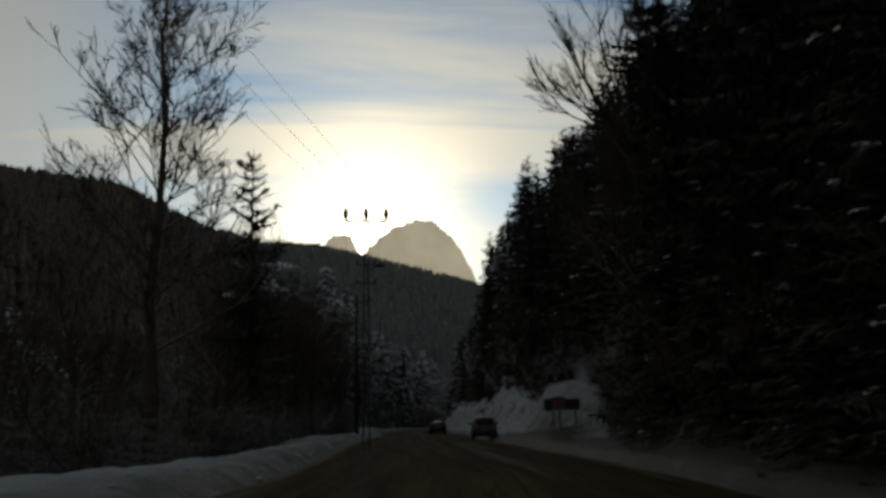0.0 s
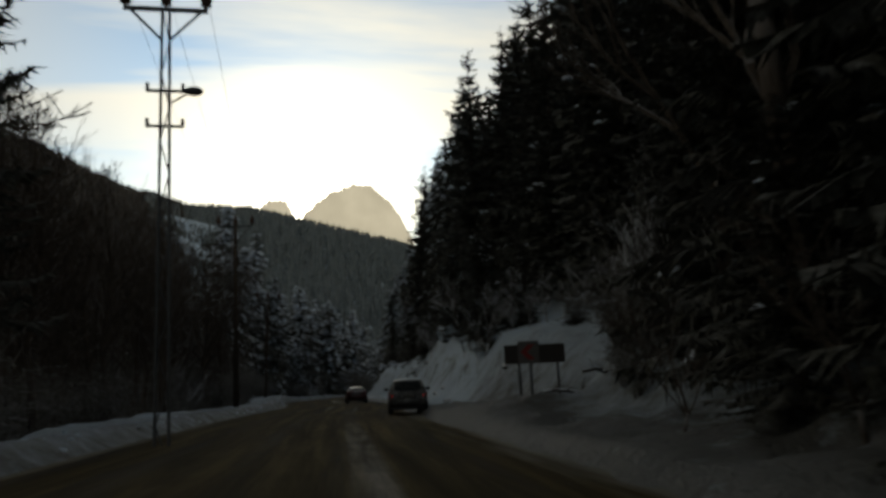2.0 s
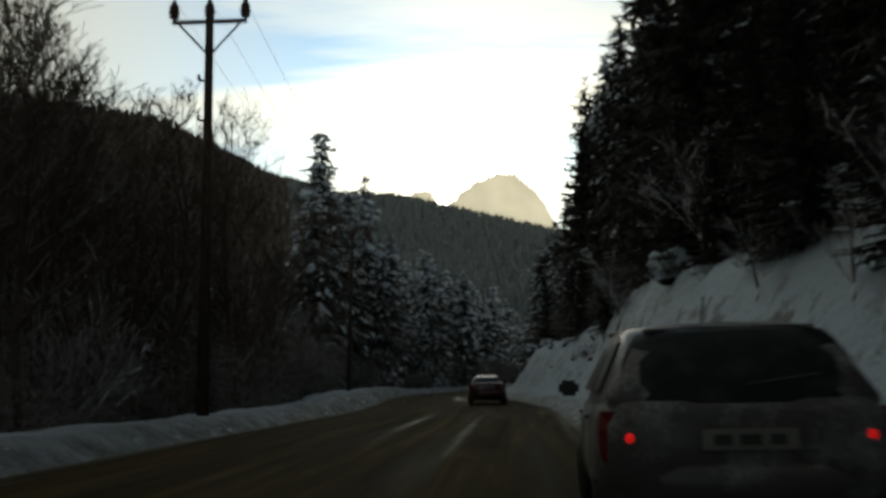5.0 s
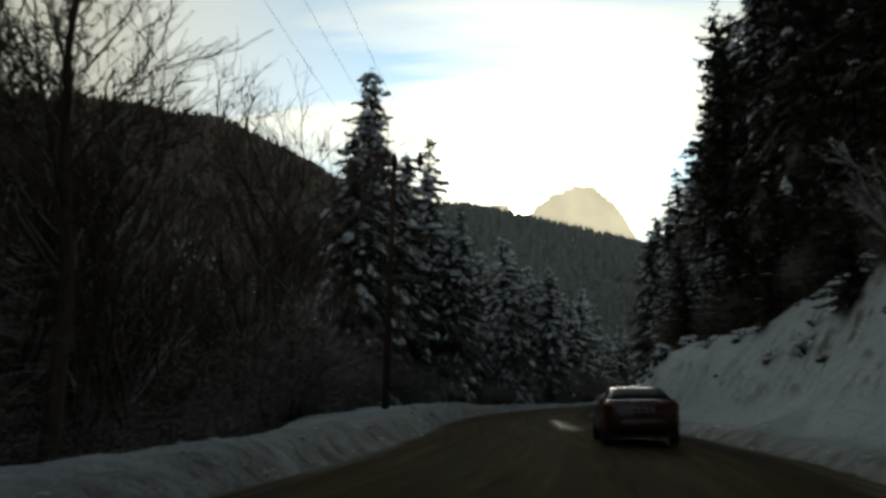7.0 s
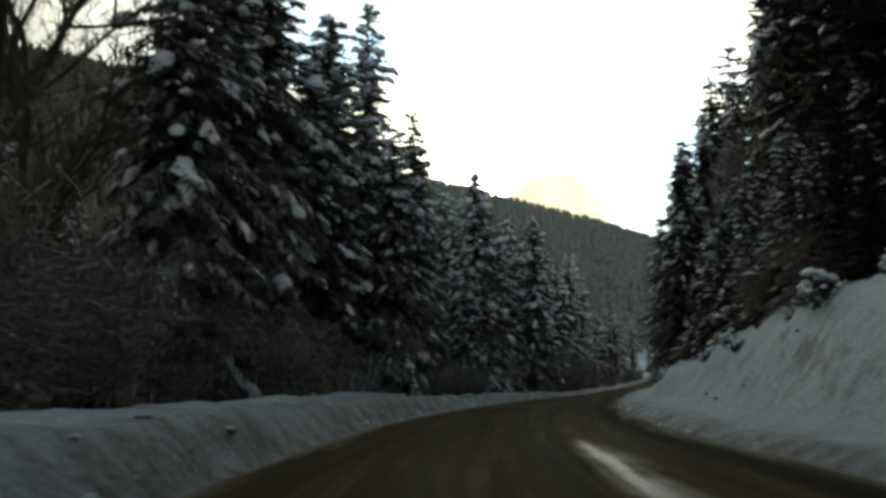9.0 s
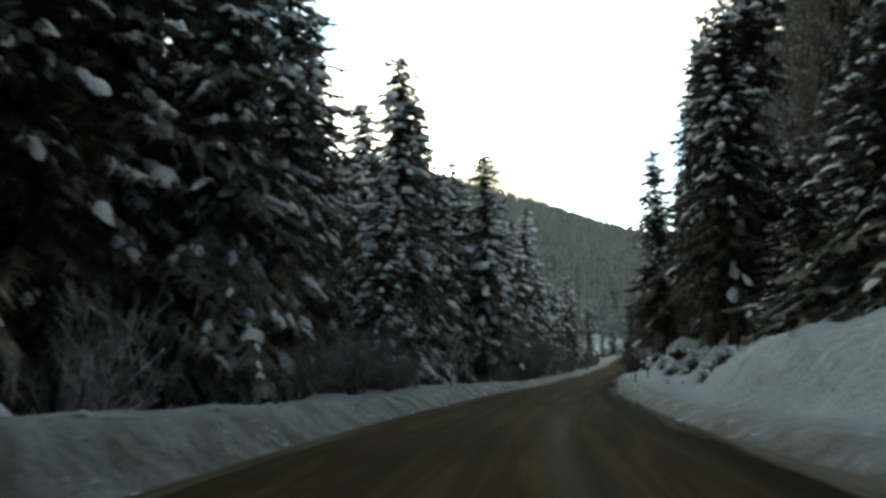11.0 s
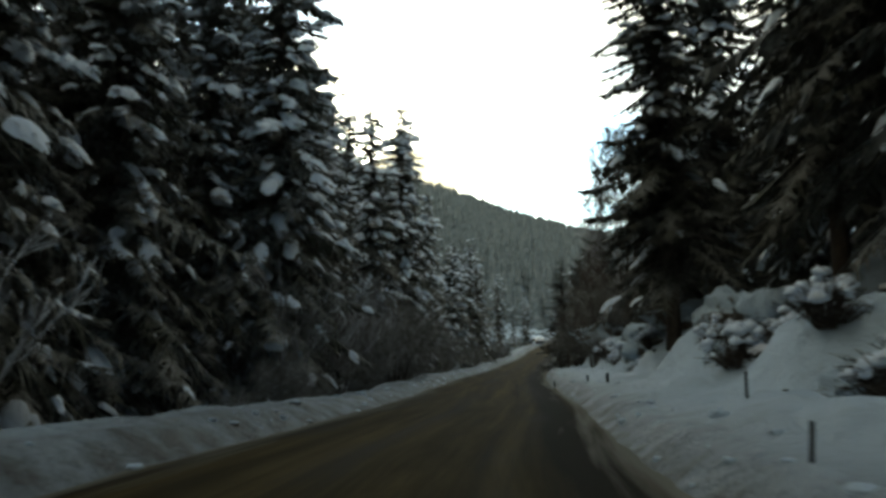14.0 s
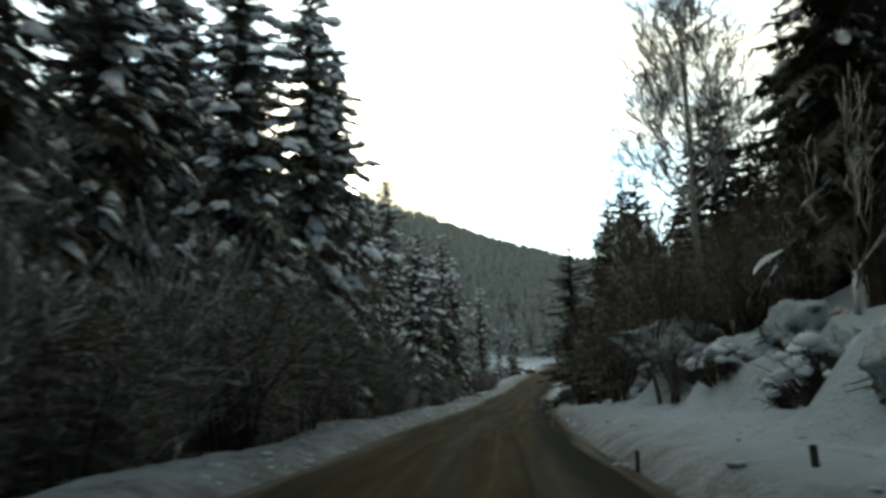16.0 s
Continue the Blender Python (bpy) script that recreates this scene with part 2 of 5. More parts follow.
def mat_paint(name, col, grime_shade, up_to=0.55):
    """Car paint with blotches of road dirt low on the panels; a small up_to carries them up as painted-in shade."""
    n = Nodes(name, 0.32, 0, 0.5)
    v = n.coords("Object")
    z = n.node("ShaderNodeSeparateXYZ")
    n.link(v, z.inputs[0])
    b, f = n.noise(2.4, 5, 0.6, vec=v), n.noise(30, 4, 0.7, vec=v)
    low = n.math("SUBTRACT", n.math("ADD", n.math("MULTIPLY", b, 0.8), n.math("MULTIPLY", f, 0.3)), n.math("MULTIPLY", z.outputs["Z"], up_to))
    dirty = n.ramp(low, [(0.05, (0, 0, 0)), (0.45, (grime_shade, grime_shade, grime_shade))])
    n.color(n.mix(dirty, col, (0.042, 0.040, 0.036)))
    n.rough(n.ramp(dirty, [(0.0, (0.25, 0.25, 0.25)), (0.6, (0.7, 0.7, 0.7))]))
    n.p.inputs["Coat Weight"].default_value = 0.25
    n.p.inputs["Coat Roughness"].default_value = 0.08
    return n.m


def mat_glow(name, col, power, rough=0.2):
    n = Nodes(name, rough)
    n.color(col)
    n.p.inputs["Emission Color"].default_value = (*col, 1)
    n.p.inputs["Emission Strength"].default_value = power
    return n.m


def mat_glass(name, col=(0.02, 0.024, 0.026)):
    """Tinted car glass with a film of dirt."""
    n = Nodes(name, 0.06, 0, 0.08)
    d = n.noise(5, 5, 0.6, vec=n.coords("Object"))
    n.color(n.ramp(d, [(0.45, col), (0.75, (0.05, 0.05, 0.048))]))
    n.rough(n.ramp(d, [(0.4, (0.38, 0.38, 0.38)), (0.75, (0.6, 0.6, 0.6))]))
    return n.m


M_SNOW, M_GROUND, M_ROAD = mat_snow(), mat_ground(), mat_road()
M_BARK = mat_bark("spruce_bark", (0.035, 0.026, 0.02), (0.12, 0.09, 0.07))
M_TWIG = mat_bark("bare_bark", (0.045, 0.035, 0.028), (0.14, 0.11, 0.088), 0.25)
M_BRUSH = mat_bark("dark_brush", (0.022, 0.018, 0.014), (0.07, 0.055, 0.043), 0.12)
M_FROST = mat_bark("frosted_bark", (0.06, 0.053, 0.048), (0.16, 0.14, 0.125), 0.95)
M_THICKET = mat_bark("frosted_brush", (0.085, 0.078, 0.066), (0.19, 0.178, 0.155), 0.40)
M_NEEDLE = mat_needles("spruce_needles", (0.037, 0.037, 0.028), (0.091, 0.093, 0.070), 0.52)
M_NEEDLE_BARE = mat_needles("dark_needles", (0.030, 0.030, 0.023), (0.072, 0.071, 0.054), 0.22)
# frosted, and paler and bluer than near needles: distance haze put into the colour
M_NEEDLE_FAR = mat_needles("frosted_hazy_needles", (0.105, 0.13, 0.135), (0.20, 0.235, 0.245), 0.5)
M_WOODS = mat_needles("bare_hillside_woods", (0.050, 0.040, 0.033), (0.14, 0.112, 0.092), 0.22)
M_STEEL = mat_plain("galvanised_steel", (0.11, 0.11, 0.11), 0.6, 0.5)
M_POLEWOOD = mat_bark("creosoted_wood", (0.03, 0.022, 0.016), (0.10, 0.075, 0.055))
M_CERAMIC = mat_plain("brown_ceramic", (0.10, 0.05, 0.035), 0.2)
M_WIRE = mat_plain("black_wire", (0.03, 0.03, 0.03), 0.5)
M_BOARD = mat_plain("brown_board", (0.034, 0.025, 0.021), 0.6, wear=0.25)
M_SIGNWHITE = mat_plain("dull_sign_face", (0.105, 0.097, 0.09), 0.55, wear=0.25)
M_SIGNRED = mat_plain("sign_red", (0.27, 0.02, 0.015), 0.5)
M_ROCK = mat_bark("dark_rock", (0.03, 0.028, 0.026), (0.12, 0.11, 0.10), 0.7)
# dark layer reaches high on the white car: shade painted in along with dirt
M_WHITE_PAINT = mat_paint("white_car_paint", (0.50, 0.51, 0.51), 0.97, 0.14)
M_RED_PAINT = mat_paint("dark_red_car_paint", (0.055, 0.005, 0.006), 0.3)
M_GREY_PAINT = mat_paint("silver_car_paint", (0.45, 0.46, 0.47), 0.6)
M_GLASS = mat_glass("car_glass")
M_RUBBER = mat_plain("tyre_rubber", (0.022, 0.022, 0.022), 0.85)
M_TRIM = mat_plain("black_plastic", (0.025, 0.025, 0.025), 0.55)
M_RIM = mat_plain("wheel_alloy", (0.30, 0.30, 0.30), 0.4, 0.7)
M_TAIL = mat_glow("lit_tail_light", (0.70, 0.010, 0.014), 1.3)
M_TAIL_OFF = mat_plain("tail_light_lens", (0.13, 0.007, 0.007), 0.2, coat=0.3)
M_PLATE = mat_plain("dirty_number_plate", (0.20, 0.19, 0.165), 0.5)
M_INK = mat_plain("plate_ink", (0.03, 0.03, 0.03), 0.5)
M_HEAD = mat_glow("lit_headlamp", (1.0, 0.93, 0.8), 1.2)


# ---------------------------------------------------------------- mesh helpers
def mesh_ob(name, verts, faces, material, smooth=False, parent=None, label=""):
    me = bpy.data.meshes.new(name)
    me.from_pydata([tuple(v) for v in verts], [], faces)
    me.materials.append(material)
    if smooth:
        me.polygons.foreach_set("use_smooth", [True] * len(me.polygons))
    ob = new(name, me)
    if parent is not None:
        ob.parent = parent
    if label:
        tagged(ob, label)
    return ob


def part(name, bm, material, parent, label="", smooth=False):
    me = bpy.data.meshes.new(name)
    bm.to_mesh(me)
    bm.free()
    me.materials.append(material)
    if smooth:
        me.polygons.foreach_set("use_smooth", [True] * len(me.polygons))
    ob = new(name, me)
    if parent is not None:
        ob.parent = parent
    if label:
        tagged(ob, label)
    return ob


def box(bm, cx, cy, cz, sx, sy, sz, bevel=0.0, m=None):
    r = bmesh.ops.create_cube(bm, size=1.0)
    vs = r["verts"]
    bmesh.ops.scale(bm, vec=(sx, sy, sz), verts=vs)
    if bevel:
        es = list({e for v in vs for e in v.link_edges})
        vs = list({v for f in bmesh.ops.bevel(bm, geom=es, offset=bevel, segments=2, affect="EDGES")["faces"] for v in f.verts} | {v for v in vs if v.is_valid})
    bmesh.ops.translate(bm, vec=(cx, cy, cz), verts=vs)
    if m is not None:
        bmesh.ops.transform(bm, matrix=m, verts=vs)
    return vs


def tube(verts, faces, pts, radii, sides=4, cap=True):
    """Adds a tapered tube along pts to the lists."""
    base = len(verts)
    for i, (p, r) in enumerate(zip(pts, radii)):
        d = (pts[min(i + 1, len(pts) - 1)] - pts[max(i - 1, 0)]).normalized()
        a = d.orthogonal().normalized() if abs(d.z) < 0.9 else d.cross(Vector((0, 1, 0))).normalized()
        b = d.cross(a)
        for k in range(sides):
            w = 2 * math.pi * k / sides
            verts.append(p + (a * math.cos(w) + b * math.sin(w)) * r)
    for i in range(len(pts) - 1):
        for k in range(sides):
            q = base + i * sides
            faces.append((q + k, q + (k + 1) % sides, q + sides + (k + 1) % sides, q + sides + k))
    if cap:
        faces.append(tuple(base + (len(pts) - 1) * sides + k for k in range(sides)))
        faces.append(tuple(base + k for k in reversed(range(sides))))


# ---------------------------------------------------------------- plan of the valley
def table(rows):
    ys, vs = [r[0] for r in rows], [r[1] for r in rows]
    return lambda y: float(np.interp(y, ys, vs))


def eased(rows, step=6.0):
    f = table(rows)
    return lambda y: sum(f(y + k * step) * w for k, w in ((-1, 0.25), (0, 0.5), (1, 0.25)))


left_edge = eased([(-400, -95), (-60, -13.5), (-20, -6.8), (0, -3.6), (20, -1.4), (40, -0.7), (55, -0.3), (66, 0.3), (76, 1.1), (86, 2.0), (95, 2.1), (103, 1.8),
                   (112, 1.3), (124, 1.8), (135, 3.25), (145, 4.95), (152, 6.3), (162, 8.1), (174, 11.2), (187, 13.5), (200, 16.0), (223, 21.3),
                   (250, 27.2), (300, 40.8), (330, 51.0), (360, 61.5), (420, 85), (700, 210)])
road_width = eased([(-60, 8.4), (60, 8.6), (90, 8.0), (124, 7.1), (150, 5.8), (175, 4.95), (320, 5.2)])
road_z = eased([(-400, 0), (190, 0), (240, 0.4), (270, 1.2), (300, 2.9), (360, 7.2), (420, 10.5), (700, 24)], 10)
right_slope = eased([(-100, 0.8), (40, 0.6), (58, 0.40), (70, 0.5), (90, 0.75), (150, 0.8), (168, 0.6), (190, 0.34), (230, 0.22), (400, 0.2)], 8)
right_bank = eased([(-100, 0.7), (20, 0.6), (40, 0.8), (50, 1.6), (57, 3.2), (66, 3.2), (80, 4.3), (91, 6.2), (97, 5.2), (103, 3.1), (110, 2.3), (119, 3.4), (128, 2.5), (138, 1.25), (152, 1.05), (165, 1.1), (180, 1.35), (196, 1.5), (215, 1.3), (300, 1.0)])
left_rim = eased([(-100, 0.4), (80, 0.45), (95, 0.66), (113, 0.80), (124, 0.82), (135, 0.48), (158, 0.42), (172, 0.30), (300, 0.30)])
right_shelf = eased([(-100, 1.5), (28, 1.6), (40, 3.8), (49, 4.8), (57, 2.7), (66, 1.9), (80, 1.5), (150, 1.5), (160, 1.9), (178, 1.6), (198, 1.6), (210, 2.4), (300, 2)])
crest_el = table([(-60, 8), (-25, 6.4), (-15, 6.95), (-10, 8.15), (-6, 9.3), (0, 10.7), (4, 11.6), (9, 11.8), (15, 13.4), (22, 14.8), (40, 16.0), (120, 16), (180, 12), (240, 9), (300, 8)])
crest_d = table([(-60, 900), (-25, 1200), (-15, 1250), (-10, 1150), (-6, 1040), (0, 920), (4, 900), (9, 880), (15, 560), (22, 400), (40, 280), (120, 260), (180, 400), (240, 500), (300, 700)])


def right_edge(y):
    return left_edge(y) + road_width(y)


def smooth01(t):
    t = max(0.0, min(1.0, t))
    return t * t * (3 - 2 * t)


def hill(x, y):
    """The far sides of the valley, up to the crest that closes it."""
    dx, dy = x - 5.0, y - 80.0
    az = math.degrees(math.atan2(-dx, dy))
    if az < -60:
        az += 360
    r, d = math.hypot(dx, dy), crest_d(az)
    top = d * math.tan(radians(crest_el(az)))
    t = r / d
    if t > 1:
        return top * max(0.72, 1 - 0.12 * (t - 1))
    return top * smooth01((t - 0.16) / 0.84) ** 0.9


def lumps(x, y, size, amount):
    return amount * noise.fractal(Vector((x / size, y / size, 3.1)), 0.9, 2.1, 4)


def height(x, y):
    """The ground's height."""
    z0 = road_z(y)
    dl, dr = left_edge(y) - x, x - right_edge(y)
    if dl < 0 and dr < 0:
        return z0 - 0.05
    if dl >= 0:
        rim = left_rim(y) + lumps(0, y, 6.0, 0.10)
        z = rim * smooth01(dl / 0.9)
        wide = (2.6 + 0.8 * math.sin(y * 0.13) + 0.5 * math.sin(y * 0.41)) * (1 - 0.32 * smooth01((y - 152) / 22))
        z -= (1.5 + rim) * smooth01((dl - wide) / 3.5)
        z += lumps(x, y, 1.8, 0.08) * smooth01(dl / 0.6) + lumps(x, y, 0.8, 0.06) * smooth01((dl + 0.2) / 0.5)
        z += lumps(x, y, 9.0, 0.5) * smooth01((dl - 6) / 10) * 1.2
        z += 0.10 * max(0.0, min(dl, 90) - 14)
        far = hill(x, y)
        w = smooth01((dl - 40) / 60)
        z = z * (1 - w) + max(z, far) * w
    else:
        h, s = right_bank(y), right_slope(y)
        shelf = right_shelf(y) + 0.4 * math.sin(y * 0.21)
        # along the narrow part the ploughed shelf climbs to a row of rounded drifts
        drift = smooth01((y - 138) / 10) * smooth01((216 - y) / 10)
        crowd = 0.5 + 0.5 * math.sin(y * 1.12 + 1.3 * math.sin(y * 0.37))
        shelf += drift * (0.9 + 0.5 * math.sin(y * 0.9))
        h *= 1 - drift * (0.62 - 0.60 * crowd)
        z = 0.32 * smooth01(dr / 0.7) + h * smooth01((dr - shelf) / (0.9 + 0.62 * h * (1 - 0.45 * drift))) + drift * 0.13 * min(dr, 3.6)
        z += 0.22 * max(0.0, dr - shelf - 0.62 * h) + s * max(0.0, dr - shelf - 0.62 * h - 4.0)
        z += (lumps(x, y, 2.4, 0.30) + lumps(x, y, 0.9, 0.17)) * smooth01((dr - 0.2) / 2.2) + lumps(x, y, 0.8, 0.06) * smooth01((dr + 0.2) / 0.5)
        z += lumps(x, y, 9.0, 1.3) * smooth01((dr - 7) / 12)
        z = min(z, 40 + 0.10 * dr + lumps(x, y, 30, 4))
        z += 0.42 * math.exp(-((x - 11.3) / 2.4) ** 2 - ((y - 48) / 3.2) ** 2)
        far = hill(x, y)
        w = smooth01((dr - 60) / 120)
        z = z * (1 - w) + max(min(z, far + 30), far) * w
    z += z0
    w = smooth01((y - 360) / 160)
    return z * (1 - w) + max(z0 * 0.2, hill(x, y)) * w if w else z


def build_ground():
    off = [0.0, 0.2, 0.4, 0.6, 0.85, 1.1, 1.4, 1.7, 2.0, 2.35, 2.7, 3.1, 3.5, 3.9, 4.4, 5.0, 5.6, 6.3, 7.1, 8.2, 10, 12.5, 15.5, 19, 24, 30, 38, 48, 60, 76, 96, 125, 160, 210, 270, 350, 450, 580, 750, 1000, 1500, 2300, 3400]
    ys = [-2600, -1500, -900, -600, -400, -280, -200, -140, -100, -75, -60, -50]
    y = -42.0
    while y < 345:
        ys.append(y)
        y += 0.5 if 10 < y < 205 else 2.5
    ys += [350, 365, 385, 410, 440, 480, 530, 590, 660, 740, 830, 930, 1040, 1160, 1300, 1500, 1800, 2200, 2800, 3600]
    verts, faces = [], []
    cols = len(off) * 2 + 2
    for y in ys:
        le, re_ = left_edge(y), right_edge(y)
        for o in reversed(off):
            verts.append((le - o, y, height(le - o - 1e-4, y)))
        verts.append((le + 0.45, y, road_z(y) - 0.3))
        verts.append((re_ - 0.45, y, road_z(y) - 0.3))
        for o in off:
            verts.append((re_ + o, y, height(re_ + o + 1e-4, y)))
    for j in range(len(ys) - 1):
        for i in range(cols - 1):
            a = j * cols + i
            faces.append((a, a + 1, a + cols + 1, a + cols))
    ob = mesh_ob("ground", verts, faces, M_GROUND, True)
    at = ob.data.attributes.new("splash_shade", "FLOAT", "POINT")
    # left reach is wider and grows up the road: overhanging trees' shade put into colour
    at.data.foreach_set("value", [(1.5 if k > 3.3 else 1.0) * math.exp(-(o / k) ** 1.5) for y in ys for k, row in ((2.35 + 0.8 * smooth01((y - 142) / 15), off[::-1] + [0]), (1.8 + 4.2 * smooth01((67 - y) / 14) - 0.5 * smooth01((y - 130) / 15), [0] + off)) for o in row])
    tagged(ob, "deep snow over the valley floor and steep banks", "ground", kind="structure")


def build_road():
    verts, faces, uvs, edge, wet, gutter = [], [], [], [], [], []
    n = 22
    ys, y = [], -60.0
    while y < 420:
        ys.append(y)
        y += 1.2 if y < 240 else 4
    for y in ys:
        le, w = left_edge(y) - 0.5, road_width(y) + 1.0
        for i in range(n + 1):
            f = i / n
            u = f * w
            crown = 0.05 * (1 - (2 * f - 1) ** 2)
            rut = -0.018 * math.cos(u * 3.55) + lumps(u * 3, y, 4.0, 0.012)
            d = min(u, w - u)
            verts.append((le + u, y, road_z(y) + crown + rut + 0.03 + 0.02 * max(0, 1 - d / 0.55)))
            uvs.append((u, y))
            edge.append(max(0.0, 1 - d / 1.75))
            gutter.append(math.exp(-((w - u - 1.05) / 0.62) ** 2) * smooth01((y - 70) / 25))
            wet.append(max(math.exp(-((u - 6.32) / 0.27) ** 2 - ((y - 36) / 22) ** 4), 0.86 * math.exp(-((u - 5.35) / 0.6) ** 2 - ((y - 106.5) / 8.0) ** 4),
                           *(0.7 * math.exp(-((u - k) / 0.22) ** 2 - ((y - 73) / 11) ** 4) for k in (3.1, 4.6, 6.4))))
    for j in range(len(ys) - 1):
        for i in range(n):
            a = j * (n + 1) + i
            faces.append((a, a + 1, a + n + 2, a + n + 1))
    ob = mesh_ob("road", verts, faces, M_ROAD, True)
    layer = ob.data.uv_layers.new(name="road")
    for loop in ob.data.loops:
        layer.data[loop.index].uv = uvs[loop.vertex_index]
    at = ob.data.attributes.new("edge", "FLOAT", "POINT")
    at.data.foreach_set("value", edge)
    at = ob.data.attributes.new("wet", "FLOAT", "POINT")
    at.data.foreach_set("value", wet)
    at = ob.data.attributes.new("gutter", "FLOAT", "POINT")
    at.data.foreach_set("value", gutter)
    tagged(ob, "wet brown mountain road with slush and wheel tracks", "road", kind="structure")


build_ground()
build_road()


# ---------------------------------------------------------------- trees
def conifer_parts(rng, h, reach, gap, per, seg, snow, low=0.06, droop=0.42, ragged=0.25, trunk_sides=7, clean=0.0):
    """Vertices and faces of a spruce: trunk, needles and the snow that lies on the boughs."""
    tv, tf, nv, nf, sv, sf = [], [], [], [], [], []
    lean = Vector((rng.uniform(-0.02, 0.02), rng.uniform(-0.02, 0.02), 1))
    rings = [Vector((lean.x * z, lean.y * z, z)) for z in (0, 0.05 * h, 0.3 * h, 0.6 * h, 0.85 * h, h)]
    r0 = 0.010 * h + 0.05
    tube(tv, tf, rings, [r0 * 1.25, r0, r0 * 0.75, r0 * 0.45, r0 * 0.2, 0.012], trunk_sides)
    fine = seg > 4
    down = Vector((0, 0, -1))

    def snow_lump(c, along, across, length, half, thick, big=False):
        """A strip of snow sagging over a bough, thicker in the middle and torn at its rim."""
        st, b, j0 = (5 if big else 3 if fine else 2), len(sv), (0.14 if big else 0.28)
        rim = ((-1.0, -0.9), (-0.85, 0.05), (-0.4, 0.75), (0.3, 0.9), (0.8, 0.15), (1.0, -0.8)) if big else ((-1.0, -0.75), (-0.45, 0.75), (0.4, 0.85), (1.0, -0.65))
        n = len(rim)
        for k in range(st + 1):
            q = c + along * (length * (k / st - 0.5)) + down * (0.14 * length * (2 * k / st - 1) ** 2)
            swell = ((0.2 + 0.8 * math.sin(math.pi * (k + 0.15) / (st + 0.3))) if big else (0.45 + 0.55 * math.sin(math.pi * (k + 0.4) / (st + 0.8)))) * rng.uniform(0.8, 1.2)
            for u, up_ in rim:
                sv.append(q + across * (u * half * swell * rng.uniform(1 - j0, 1 + j0)) - down * (up_ * thick * swell * rng.uniform(1 - 1.2 * j0, 1 + j0)))
        for k in range(st):
            for m in range(n - 1):
                sf.append((b + n * k + m, b + n * k + m + 1, b + n * k + n + 1 + m, b + n * k + n + m))
        sf.append(tuple(b + m for m in reversed(range(n))))
        sf.append(tuple(b + n * st + m for m in range(n)))

    z = low * h
    while z < h * 0.985:
        t = z / h
        full = reach * (1 - t) ** 0.54 * (0.65 + 0.35 * min(1.0, t / 0.12)) + 0.12
        k = max(4, round(per * (0.6 + 0.4 * (1 - t))))
        spin = rng.uniform(0, 6.283)
        tier = rng.uniform(0.82, 1.12)
        for i in range(k):
            a = spin + 6.283 * (i + rng.uniform(-0.35, 0.35)) / k
            ln = full * tier * rng.uniform(1 - ragged * 1.6, 1 + ragged * 0.6)
            long_bough = rng.random() < 0.09
            if long_bough:
                ln *= rng.uniform(1.08, 1.25)
            out, side = Vector((math.cos(a), math.sin(a), 0)), Vector((-math.sin(a), math.cos(a), 0))
            rise = 0.30 * t + rng.uniform(-0.08, 0.14)
            dr = droop * (1 - 0.6 * t) * rng.uniform(0.65, 1.4)
            o = Vector((lean.x * z, lean.y * z, z + rng.uniform(-0.5, 0.5) * gap))
            ax = []
            for j in range(seg + 1):
                s = j / seg
                ax.append(o + out * (ln * s) + Vector((0, 0, ln * (rise * s - dr * s ** 1.6 + 0.16 * s ** 5))) + side * (ln * 0.06 * math.sin(3 * s + i)))
            for j in range(seg):
                p, q = ax[j], ax[j + 1]
                fw = q - p
                s = (j + 0.5) / seg
                for m in range(5 if fine else 1):
                    for sg in (-1, 1):
                        w = (ln * (0.25 * (1 - s) ** 0.55 + 0.05) + 0.07) * (rng.uniform(0.3, 1.1) if fine else rng.uniform(0.35, 1.4))
                        c = p.lerp(q, (m + rng.uniform(0.0, 1.0)) / (5 if fine else 1))
                        b = len(nv)
                        half = fw * (0.15 if fine else 0.6)
                        tip = c + fw.normalized() * (w * rng.uniform(0.35, 1.1)) + side * (sg * w) + down * (w * rng.uniform(-0.05, 1.0))
                        nv.extend((c - half, c + half, tip))
                        nf.append((b, b + 1, b + 2) if sg > 0 else (b + 2, b + 1, b))
                b = len(nv)
                hang = ln * (0.22 * (1 - s) + 0.05) * rng.uniform(0.5, 1.5)
                drift = side * (rng.uniform(-0.4, 0.4) * hang)
                nv.extend((p, q, q.lerp(p, rng.uniform(0.1, 0.5)) + down * hang + drift, p + down * (hang * rng.uniform(0.3, 0.9)) + drift))
                nf.append((b, b + 1, b + 2, b + 3))
            if ln < 0.28 or rng.random() > (0.2 + snow if long_bough and snow > 0.3 else snow) * (0.35 if t < clean else 1.0):
                continue
            pads = rng.choice((1, 2, 3, 4)) if fine else rng.choice((1, 1, 2))
            if long_bough and fine and snow > 0.5:
                pads = 8
            for pad in range(pads):
                s = 0.3 + 0.085 * pad + rng.uniform(-0.03, 0.03) if pads == 8 else rng.uniform(0.25, 0.97)
                f = min(seg - 1, int(s * seg))
                fw = (ax[f + 1] - ax[f]).normalized()
                sg = rng.uniform(-1, 1) * (0.4 if pads == 8 else 1.0)
                w = ln * 0.16 * (1 - s) ** 0.55
                c = ax[f].lerp(ax[f + 1], s * seg - f) + side * (sg * w) + down * (abs(sg) * w * 0.3)
                along = (fw + side * (0.5 * sg) + down * rng.uniform(0.0, 0.42)).normalized()
                across = along.cross(Vector((0, 0, 1))).normalized()
                size = (0.55 + 0.45 * min(1.0, ln / 2.0)) * (1.0 if fine else 1.45)
                if fine and rng.random() < (0.20 if snow > 0.3 else 0.04):
                    half = rng.uniform(0.17, 0.34) * size
